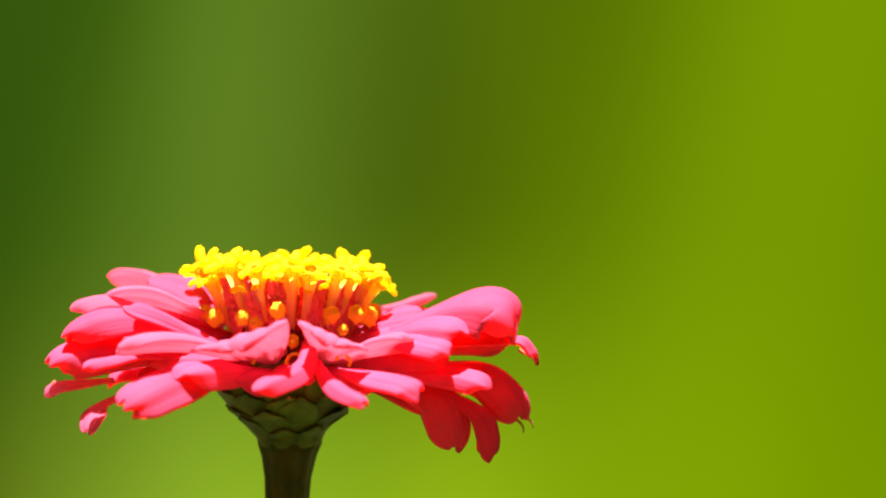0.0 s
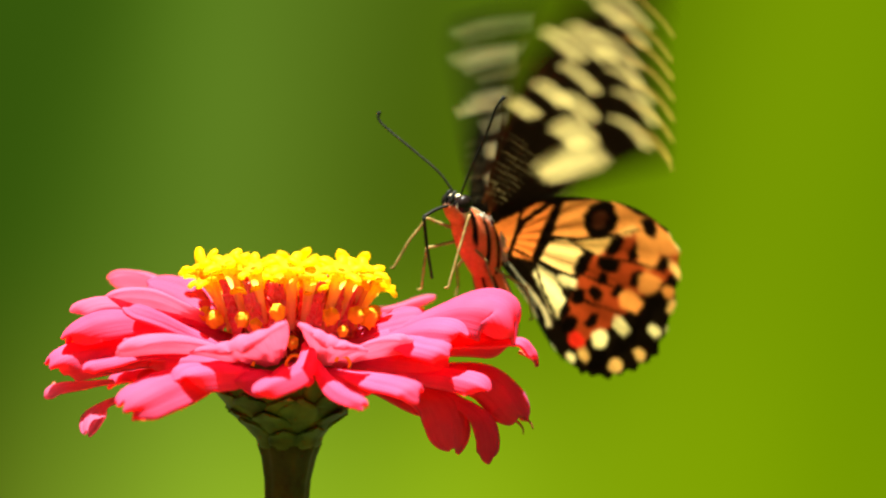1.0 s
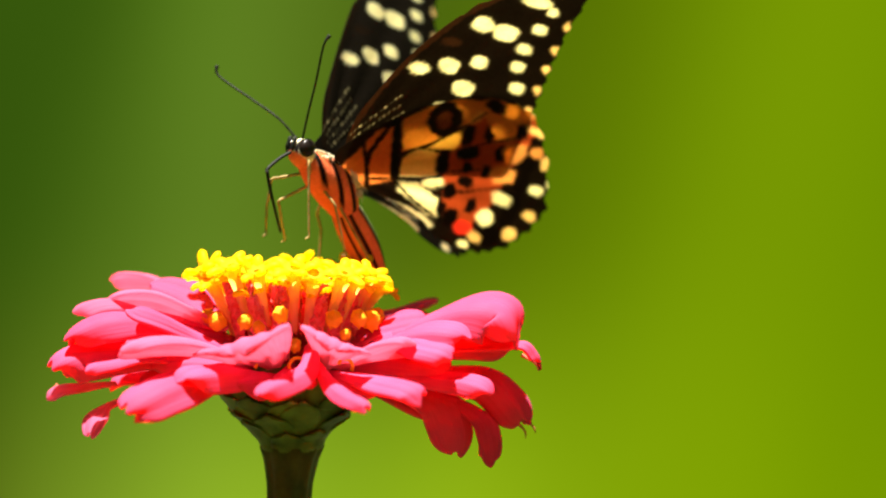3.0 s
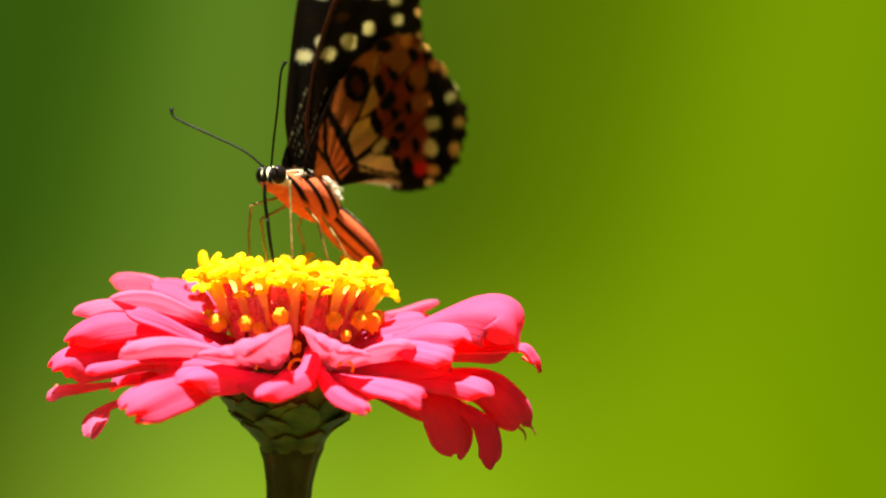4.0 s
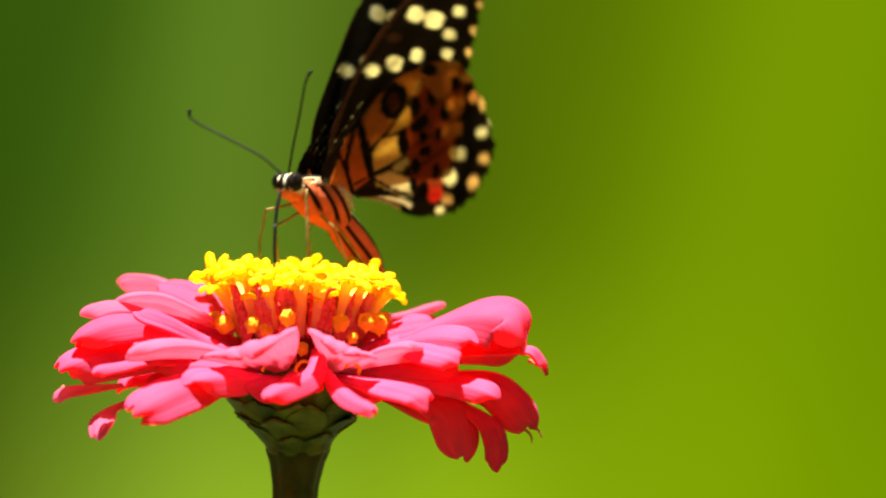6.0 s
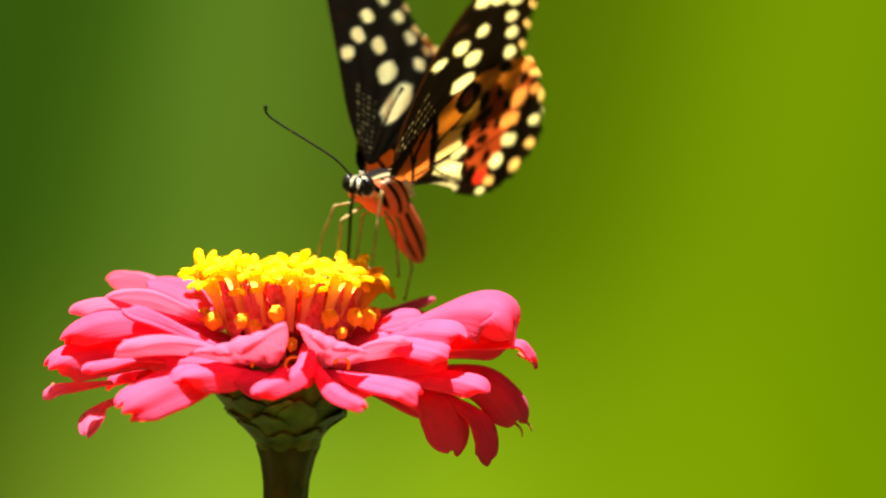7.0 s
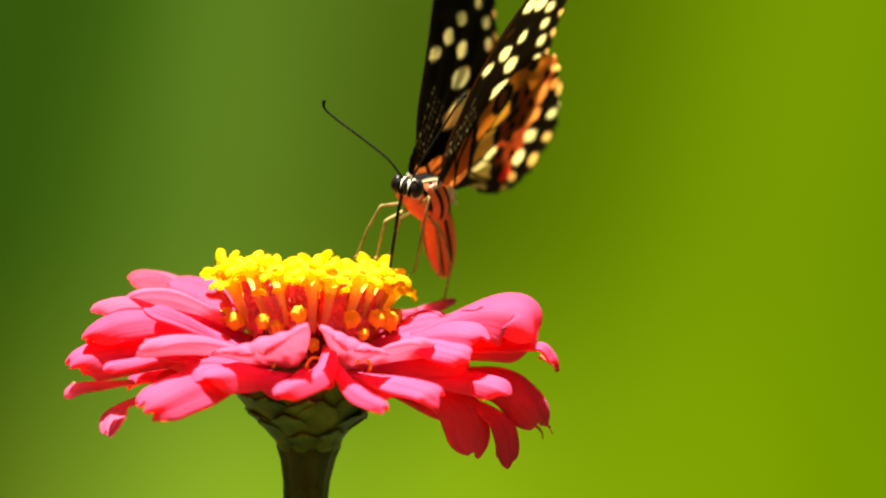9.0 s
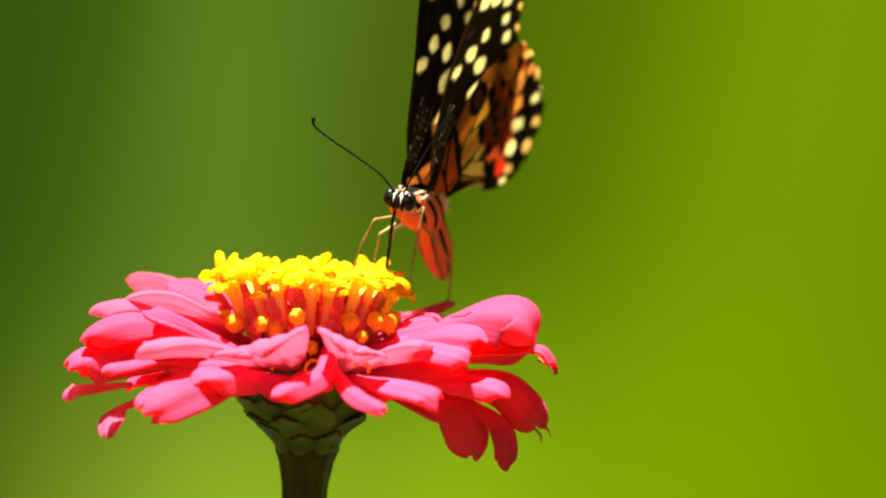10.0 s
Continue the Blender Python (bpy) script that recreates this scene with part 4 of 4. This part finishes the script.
for side in (1, -1):
    bm = bmesh.new()
    bmesh.ops.create_uvsphere(bm, u_segments=28, v_segments=18, radius=1.4 * MM)
    bmesh.ops.scale(bm, verts=bm.verts, vec=(1, 0.72, 1.05))
    part("eye", bm, EYE_SKIN, head, "glossy black eye", m=pose(7.6 * MM, 1.6 * side * MM, 0.2 * MM))
    bm = bmesh.new()
    shape = [(8.5, 0.7 * side, 1.2), (11.0, 3.0 * side, 3.4), (13.8, 6.6 * side, 5.2), (16.6, 10.6 * side, 7.0), (17.8, 12.2 * side, 8.0), (18.0, 12.6 * side, 9.2)] if side < 0 else \
        [(8.5, 0.7, 1.2), (10.2, 2.4, 5.0), (12.2, 4.6, 9.2), (14.4, 6.8, 13.0), (15.2, 7.8, 14.6), (15.0, 8.2, 15.8)]
    tube(bm, [spline(shape, i / 40) * MM for i in range(41)], [(0.17 + 0.16 * max(0, (i - 32) / 8)) * MM for i in range(41)], 8)
    for v in bm.verts:
        v.co -= Vector((8.5, 0.7 * side, 1.2)) * MM
    antennae.append((part("antenna", bm, HORN, head, "thin black antenna with a clubbed tip"), Vector((8.5, 0.7 * side, 1.2)) * MM))
    bm = bmesh.new()
    tube(bm, [spline([(8.4, 0.35 * side, -1.2), (9.3, 0.6 * side, -0.6), (9.7, 0.6 * side, 0.4), (9.6, 0.5 * side, 1.0)], i / 8) * MM for i in range(9)], [0.3 * MM] * 7 + [0.2 * MM, 0.1 * MM], 8)
    part("palp", bm, HORN, head, "dark palp")

PROBOSCIS_AT, ELBOW = (8.7, 0, -1.3), (0.3, 0, -5.4)
bm = bmesh.new()
tube(bm, [spline([(0, 0, 0), (0.35, 0, -2), (0.4, 0, -4), ELBOW], i / 12) * MM for i in range(13)], [0.27 * MM] * 13, 8)
proboscis = part("proboscis", bm, HORN, butterfly, "thin black uncoiled proboscis")
bm = bmesh.new()
tube(bm, [spline([(0, 0, 0.1), (0, 0, -3), (-0.2, 0, -6), (-0.6, 0, -10)], i / 14) * MM for i in range(15)], [0.27 * MM] * 8 + [0.22 * MM] * 7, 8)
proboscis_tip = part("proboscis_tip", bm, HORN, proboscis)

JOINT = (-5.6, 0, -2.9)
abdomen = part("abdomen", lathe("abdomen", [(1.5, 1.3, 1.5, 0.2), (0.5, 2.1, 2.2, 0.1), (-2.5, 2.5, 2.6, 0.0), (-6.5, 2.55, 2.6, 0.0), (-10.0, 2.0, 2.0, 0.0), (-12.5, 1.1, 1.2, 0.0), (-13.7, 0.35, 0.4, 0.0)], paint_abdomen), None, butterfly, "orange abdomen with long black stripes")

# short pale hairs on the shoulders
bm = bmesh.new()
rnd = random.Random(3)
for k in range(46):
    x, t = rnd.uniform(-5, -0.5) if k > 12 else rnd.uniform(-4, 5), radians(rnd.choice((-1, 1)) * (rnd.uniform(35, 78) if k > 12 else rnd.uniform(5, 80)))
    r = 2.2 + 0.9 * (1 - abs(x) / 6)
    p = Vector((x, r * 0.9 * math.sin(t), r * math.cos(t) - 0.4))
    d = Vector((-0.9, 0.5 * math.sin(t), 0.6 * math.cos(t))) + Vector((rnd.uniform(-.3, .3), rnd.uniform(-.3, .3), rnd.uniform(-.2, .3)))
    tube(bm, [p * MM, (p + d * 0.6) * MM, (p + d * 1.2 + Vector((-0.2, 0, -0.15))) * MM], [0.05 * MM, 0.04 * MM, 0.01 * MM], 4)
# thick white tufts under the roots of the hindwings, and thin ones before the forewings
for k in range(150):
    side, u = rnd.choice((-1, 1)), rnd.random()
    fore = k > 105
    p = Vector((1.8 + 2.6 * u, 2.3, 2.0 - 0.6 * u)) if fore else Vector((-0.6 - 4.2 * u, 2.75 - 0.3 * u, 2.0 - 2.3 * u))
    p += Vector((rnd.uniform(-.3, .3), rnd.uniform(-.2, .3), rnd.uniform(-.45, .45)))
    d = Vector((-0.75, 0.3, -0.35)) + Vector((rnd.uniform(-.4, .4), rnd.uniform(-.3, .3), rnd.uniform(-.4, .4)))
    d *= 0.55 if fore else rnd.uniform(0.8, 1.5)
    s = Vector((1, side, 1))
    tube(bm, [p * s * MM, (p + d * 0.6) * s * MM, (p + d * 1.1 + Vector((0, 0, -0.2))) * s * MM], [0.09 * MM, 0.07 * MM, 0.015 * MM], 4)
tagged(part("fur", bm, HAIR, thorax, "white fur tufts"), kind="stuff")

# wings: name, root, outline, pattern, middle, scallops
FORE_ROOT, HIND_ROOT = (1.5, 1.8, 1.6), (-1.5, 2.3, 1.15)
FORE = [(0.9, 1.5), (6.0, 3.9), (9.8, 8.1), (14.7, 15.2), (18.8, 23.5), (20.2, 31.8), (19.1, 38.8), (16.4, 43.3), (13.6, 43.3), (9.9, 40.1), (6.1, 37.7), (2.8, 36.1), (-0.5, 34.3), (-3.8, 32.4), (-7.0, 30.4), (-9.7, 28.6), (-11.5, 26.4), (-8.9, 20.5), (-5.8, 13.5), (-2.1, 5.9)]
HIND = [(0.6, -1.6), (3.4, -1.0), (5.2, 1.0), (4.9, 3.8), (4.0, 6.6), (2.3, 11.5), (0.0, 16.1), (-3.6, 21.6), (-7.6, 25.2), (-12.0, 27.4), (-15.9, 27.6), (-20.3, 26.2), (-24.1, 24.4), (-27.9, 21.7), (-30.1, 20.0), (-30.5, 17.9), (-31.1, 15.8), (-30.8, 13.4), (-30.7, 11.5), (-29.1, 9.1), (-28.2, 7.7), (-26.0, 6.4), (-23.8, 5.1), (-19.7, 4.1), (-16.6, 4.2), (-10.2, 2.8), (-3.4, 0.2)]
wings = {}
for side in (1, -1):
    for kind, root, outline, pattern, centre, scallop in (("forewing", FORE_ROOT, FORE, fore_pattern, (4.0, 22.0), (0, 30, True, 34)), ("hindwing", HIND_ROOT, HIND, hind_pattern, (-13.0, 14.0), (0, -34, False, 26))):
        me = wing_mesh(kind, outline, pattern, centre, side, scallop)
        wings[kind, side] = part(kind, me, None, butterfly, "black wing chequered with cream and orange" if kind == "hindwing" else "black wing with rows of cream spots")

# legs: hip, then knee, shin and foot from the hip
legs = []
LEFT_LEGS = (((4.0, 1.0, -2.9), (2.3, 2.6, 2.9), (2.6, 2.7, -3.2), (2.9, 2.9, -8.6), 0.5),
             ((1.6, 1.2, -3.4), (-2.4, 2.0, -1.3), (-4.6, 2.2, -3.6), (-7.8, 2.6, -7.2), 1.0),
             ((-1.6, 1.2, -3.4), (-4.5, 2.0, -1.0), (-9.8, 2.4, -1.7), (-12.6, 2.8, -6.0), 5.0))
RIGHT_LEGS = (((4.0, 1.0, -2.9), (4.0, 2.2, 0.9), (4.8, 3.8, -3.2), (5.2, 5.0, -7.6), 0.5),
              ((1.6, 1.2, -3.4), (4.8, 1.4, -2.0), (3.6, 2.0, -5.0), (2.2, 2.6, -8.0), 0.5),
              ((-1.6, 1.2, -3.4), (-2.4, 3.6, -1.6), (-4.6, 4.4, -4.0), (-5.4, 4.4, -10.0), 7.0))
for side in (1, -1):
    for hip, knee, shin, foot, drop in LEFT_LEGS if side > 0 else RIGHT_LEGS:
        s = Vector((1, side, 1))
        bm = bmesh.new()
        joints = [Vector((0, 0, 0.6)), Vector(knee), Vector(shin), Vector(foot), Vector(foot) + Vector((0.7, 0, -0.3))]
        curve = [p.lerp(q, k / 4) for p, q in zip(joints, joints[1:]) for k in range(4)] + joints[-1:]
        tube(bm, [spline([p * s for p in curve], i / 35) * MM for i in range(36)], [(0.25 - 0.13 * i / 35) * MM for i in range(36)], 7)
        for k in range(26):
            p = spline([q * s for q in curve], 0.35 + 0.6 * k / 26)
            d = Vector((rnd.uniform(-1, 1), rnd.uniform(-1, 1), -0.8)) * 0.3
            tube(bm, [p * MM, (p + d) * MM], [0.05 * MM, 0.015 * MM], 4)
        legs.append((part("leg", bm, SHANK, butterfly, "thin pale brown leg"), Vector(hip) * s * MM, Vector(foot) * s * MM, drop * MM))


# ---- what moves ----
def at_time(rows, t):
    """The row of numbers between two rows, at t seconds."""
    for p, q in zip(rows, rows[1:]):
        if p[0] <= t <= q[0]:
            k = (t - p[0]) / (q[0] - p[0])
            return [a + (b - a) * k for a, b in zip(p[1:], q[1:])]
    return list(rows[-1][1:])


def motions():
    walk(zinnia, [(t, pose(HEAD[0] + dx * MM, 0, HEAD[2] + dz * MM, 0, roll, 0)) for t, dx, dz, roll in SWAY])
    bodies, bends, tongue, tongue_tip, beats = [], [], [], [], {key: [] for key in wings}
    steps = [[] for leg in legs]
    for t, x, y, z, rx, ry, rz, ab, fl, sl, ft, hl, tl, ht, fr, sr, rt in FLIGHT:
        body = pose(x * MM, y * MM, H + z * MM, rx, ry, rz)
        bodies.append((t, body))
        bends.append((t, pose(*(v * MM for v in JOINT), 0, -ab, 0)))
        reach, lean = at_time(REACH, t)
        tongue.append((t, pose(*(v * MM for v in PROBOSCIS_AT), 0, -ry + (6 if t > 0.8 else 20) - lean - reach, 0)))
        tongue_tip.append((t, pose(*(v * MM for v in ELBOW), 0, reach * 1.08, 0)))
        top = H - 3.0 * MM + at_time(SWAY, t)[1] * MM
        for (leg, hip, foot, drop), rows in zip(legs, steps):
            best = 0
            if t >= 1.2:
                # swing each leg at its hip until the foot is on the flower
                best = min(range(-55, 56, 5), key=lambda s: abs((body @ pose(*hip, 0, -ry * 0.6 + s, 0) @ foot).z - (top - drop)) / MM + abs(s) * 0.05)
            rows.append((t, pose(*hip, 0, -ry * 0.6 + best, 0)))
    times = sorted({row[0] for row in FLIGHT} | {row[0] for row in BEATS})
    extra = {row[0]: row for row in BEATS}
    for t in times:
        x, y, z, rx, ry, rz, ab, fl, sl, ft, hl, tl, ht, fr, sr, rt = at_time(FLIGHT, t)
        hr = fr - 1
        if t in extra:
            fl, hl, fr, hr = extra[t][1:]
        for (kind, side), rows in beats.items():
            root = FORE_ROOT if kind == "forewing" else HIND_ROOT
            lift = {("forewing", 1): fl, ("hindwing", 1): hl, ("forewing", -1): fr, ("hindwing", -1): hr}[kind, side]
            sweep = {("forewing", 1): sl, ("hindwing", 1): tl, ("forewing", -1): sr, ("hindwing", -1): tl}[kind, side]
            twist = {("forewing", 1): ft, ("hindwing", 1): ht, ("forewing", -1): rt, ("hindwing", -1): rt}[kind, side]
            rows.append((t, pose(root[0] * MM, root[1] * side * MM, root[2] * MM, side * lift, 0, 0) @ pose(0, 0, 0, 0, twist, side * sweep)))
    walk(butterfly, bodies)
    walk(abdomen, bends)
    walk(proboscis, tongue)
    walk(proboscis_tip, tongue_tip)
    for antenna, base in antennae:
        walk(antenna, [(row[0], pose(*base, 0, -(row[5] + 12) * 0.6, 0)) for row in FLIGHT])
    for key, rows in beats.items():
        walk(wings[key], rows)
    for (leg, *rest), rows in zip(legs, steps):
        walk(leg, rows)


# seconds; place in millimetres; turn; bend of the abdomen; lift, sweep and twist of the left fore, left hind and right fore wing, in degrees
FLIGHT = [
    (0.0, -14.0, 110.0, -190.0, 0, -45, 240, 10, 60, 5, 0, 60, 5, 0, 60, 5, 0),
    (0.2, -12.0, 110.0, -140.0, 0, -50, 240, 10, 60, 5, 0, 60, 5, 0, 60, 5, 0),
    (0.3, -8.0, 108.0, -44.0, 0, -60, 240, 10, 60, 5, 0, 60, 5, 0, 60, 5, 0),
    (0.4, 3.0, 105.0, -8.1, 0, -35, 250, 10, 60, 5, 0, 60, 5, 0, 60, 5, 0),
    (0.5, 6.5, 102.0, -3.0, 0, -58, 262, 10, 35, -14, 0, 35, -34, 0, 35, -14, 0),
    (0.6, 9.2, 40.0, 0.4, -6, -55, 262, 10, 40, 0, 0, 40, 0, 0, 40, 0, 0),
    (0.7, 5.0, 10.0, 2.6, -6, -42, 252, 15, 6.7, -10, 0, 5.7, -12, 0, 8, -10, 0),
    (0.8, 8.3, 2.6, 4.3, -10, -36, 227, 21, 65.7, 20, -5, 64.7, 25, -6, 80, 20, 0),
    (1.0, 5.5, 4.8, 1.7, -7, -43, 231, 14, 63.3, -4, -6, 62.3, 19, -7, 64, 20, 1),
    (1.1, 3.0, 4.5, 2.7, -6, -40, 230, 13, 52.7, 19, -4, 51.7, 16, -4, 60, 35, 2),
    (1.2, -8.3, 4.3, 5.0, -4, -40, 230, 12, 72.3, 22, -2, 71.3, 14, -2, 65, 33, 2),
    (1.3, -9.6, 4.1, 3.1, -3, -25, 230, 10, 91.2, 23, 0, 87.7, 11, 0, 70, 32, 3),
    (1.4, -8.9, 3.9, 4.4, -2, -28, 229, 9, 75, 25, 2, 73.4, 9, 2, 58, 30, 4),
    (1.5, -6.6, 3.6, 6.1, 0, -32, 229, 8, 82.3, 26, 4, 78.9, 6, 4, 63, 29, 5),
    (1.6, -8.3, 3.8, 8.5, 2, -37, 228, 9, 78.9, 25, 4, 76.3, 6, 4, 65, 28, 4),
    (1.7, -8.5, 4.0, 8.0, 4, -37, 227, 11, 62.7, 25, 4, 61.7, 5, 5, 70, 28, 3),
    (1.8, -10.9, 4.2, 5.1, 6, -24, 226, 13, 68.7, 24, 4, 67.7, 4, 5, 52, 27, 2),
    (1.9, -10.9, 4.4, 5.0, 9, -20, 226, 15, 80, 24, 4, 77.2, 3, 5, 62, 27, 1),
    (2.0, -9.7, 4.6, 8.3, 11, -36, 225, 17, 67.3, 23, 4, 66.3, 3, 5, 73, 26, 0),
    (2.1, -12.5, 4.3, 8.8, 9, -38, 223, 18, 64.7, 25, 4, 63.7, 4, 5, 78, 27, 1),
    (2.2, -13.5, 3.9, 7.4, 7, -32, 222, 19, 70.3, 26, 4, 69.3, 6, 5, 64, 29, 1),
    (2.3, -14.4, 3.6, 4.9, 5, -20, 220, 20, 81.8, 28, 4, 78.6, 8, 4, 78, 31, 2),
    (2.4, -15.2, 3.2, 4.9, 3, -18, 218, 21, 87.2, 29, 4, 83.7, 10, 4, 80, 32, 3),
    (2.5, -13.6, 2.9, 11.2, 1, -35, 217, 22, 70.7, 31, 3, 69.7, 12, 4, 56, 34, 3),
    (2.6, -16.3, 3.0, 10.7, 1, -37, 217, 21, 68.7, 31, 4, 67.7, 11, 4, 84, 34, 3),
    (2.7, -16.1, 3.0, 11.4, 1, -38, 218, 21, 62.7, 31, 4, 61.7, 10, 4, 70, 34, 3),
    (3.8, -21.9, 3.5, 8.7, 5, -22, 224, 21, 81.8, 37, 6, 78.6, 2, 5, 88, 36, 0),
    (4.0, -21.0, 3.5, 9.0, 6, -17, 225, 21, 90.3, 37, 6, 86.8, 1, 6, 85, 36, 0),
    (4.5, -20.6, 2.8, 7.8, 5, -4, 225, 31, 93, 42, 5, 89.5, 3, 4, 86, 38, 0),
    (4.8, -20.3, 3.3, 9.5, 6, -25, 220, 23, 70.7, 43, 6, 69.7, 4, 5, 85, 40, 0),
    (4.9, -19.7, 3.5, 8.1, 6, -22, 218, 21, 85, 43, 6, 81.5, 4, 5, 79, 40, 0),
    (5.0, -18.8, 3.7, 9.3, 6, -25, 216, 18, 83, 43, 6, 79.5, 5, 5, 78, 41, 0),
    (5.2, -20.2, 4.0, 6.7, 5, -16, 217, 19, 88, 47, 5, 84.5, 5, 5, 80, 44, 0),
    (5.5, -21.3, 4.4, 6.5, 4, -12, 220, 21, 95, 53, 4, 91.5, 5, 3, 83, 47, 0),
    (5.7, -20.9, 4.0, 6.8, 3, -11, 223, 23, 90, 51, 3, 86.5, 6, 3, 92, 48, 1),
    (6.8, -10.4, 1.7, 11.4, -6, -45, 250, 36, 66.7, 38, -1, 65.7, 15, 0, 81, 40, 5),
    (6.9, -9.6, 1.5, 11.5, -7, -28, 240, 37, 68.7, 37, -1, 67.7, 15, -1, 43, 39, 6),
    (7.0, -9.3, 1.2, 9.3, -8, -5, 242, 38, 70.7, 36, -2, 69.7, 16, -1, 69, 38, 6),
    (7.1, -6.9, 1.6, 9.5, -7, -6, 242, 37, 80.5, 36, 0, 77.5, 14, 0, 65, 38, 6),
    (7.5, -8.2, 3.0, 8.3, -3, -8, 245, 34, 84.3, 38, 5, 80.8, 7, 4, 82, 37, 3),
    (8.0, -8.8, 2.6, 7.7, -2, -5, 246, 38, 88.3, 38, 6, 84.8, 7, 5, 88, 32, 2),
    (8.1, -9.5, 3.1, 7.5, -1, -8, 248, 35, 84.3, 35, 4, 80.8, 6, 4, 86, 27, 2),
    (8.2, -10.2, 3.6, 8.4, 0, -15, 251, 33, 85.2, 31, 3, 81.7, 6, 3, 85, 21, 1),
    (8.3, -8.1, 4.1, 9.1, 0, -48, 257, 30, 70.7, 27, 1, 69.7, 6, 2, 41, 16, 1),
    (8.4, -6.8, 4.6, 9.1, 1, -32, 256, 27, 68.7, 24, 0, 67.7, 5, 1, 67, 10, 0),
    (8.5, -5.9, 5.1, 9.4, 2, -25, 258, 24, 67.3, 20, -2, 66.3, 5, 0, 75, 4, 0),
    (8.6, -5.5, 4.7, 10.5, -1, -30, 256, 28, 74.1, 23, 0, 72.7, 6, 1, 77, 11, 1),
    (8.8, -4.2, 4.0, 10.3, -7, -18, 252, 36, 79.1, 30, 2, 76.5, 9, 2, 77, 24, 2),
    (9.0, -2.5, 3.2, 8.5, -13, -9, 247, 43, 81.6, 37, 5, 78.4, 11, 4, 83, 36, 3),
    (9.5, -4.8, 1.8, 7.9, -9, -2, 247, 48, 80, 41, 5, 77.2, 13, 4, 91, 36, 2),
    (9.8, -3.4, 3.0, 7.0, -11, -6, 247, 43, 85.3, 38, 3, 81.8, 9, 3, 87, 33, 1),
    (10.0, -3.6, 3.8, 6.8, -11, -6, 247, 40, 89, 37, 2, 85.5, 7, 2, 84, 31, 0),
]
# the proboscis: seconds, bend at its elbow, lean forwards, in degrees
REACH = [(0.0, 0, 0), (0.8, 30, 0), (1.0, 78, 0), (1.2, 45, 0), (1.3, 8, 0), (1.4, 40, 0), (1.5, 72, 0), (1.7, 62, 0), (1.9, 5, 0), (2.0, 25, 0), (2.1, 52, 0), (2.3, 4, 5), (2.4, 10, 0), (2.5, 80, 0), (2.7, 80, 0),
         (3.8, 0, 4), (4.5, 0, 0), (4.7, 0, 2), (4.9, 32, 0), (5.0, 60, 0), (5.1, 20, 14), (5.3, 0, 16), (5.7, 0, 14), (6.8, 42, 0), (7.0, 0, 0), (10.0, 0, 0)]
# wing beats: seconds, lift of left fore, left hind, right fore, right hind wing
BEATS = [(0.0, 72, 60, 72, 60), (0.0667, -5, 0, -5, 0), (0.1333, 72, 60, 72, 60), (0.2, -5, 0, -5, 0), (0.2667, 72, 60, 72, 60), (0.3333, -5, 0, -5, 0), (0.4, 60, 55, 60, 55), (0.4667, 95, 86, 95, 86), (0.5, 64, 66, 64, 66),
         (0.5333, 28, 44, 28, 44), (0.6, 66, 60, 66, 60), (0.6333, 76, 60, 76, 60), (0.7, -6, -6, -6, -6), (0.9, 72, 56, 70, 60), (0.9667, 46, 56, 48, 60), (1.0333, 86, 56, 84, 62),
         (1.9667, 60, 71, 68, 68), (2.0333, 72, 73, 78, 74), (8.4667, 70, 69, 68, 67), (8.5333, 74, 69, 86, 82)]
# seconds, shift to the side and up in millimetres, lean in degrees
SWAY = [(0.0, 0.0, 0.0, 0.0), (0.5, 0.31, 0.0, 0.0), (1.0, -0.04, -0.22, 0.0), (1.5, 1.2, -0.48, 0.26), (2.0, 0.85, -0.6, 0.23), (2.5, 0.36, -0.54, 0.11), (4.0, 0.38, -0.85, 0.42),
        (4.5, 1.21, -0.79, 0.36), (5.0, 1.64, -1.3, 0.72), (5.5, 1.94, -1.24, 0.72), (7.0, -0.2, -0.46, 0.15), (7.5, 1.58, 0.0, 0.0), (8.0, 1.02, -0.37, 0.17),
        (8.5, 0.97, -0.22, 0.03), (9.0, 3.04, -0.57, 0.62), (9.5, 1.38, -0.43, 0.23), (10.0, 2.82, -0.97, 0.67)]
motions()
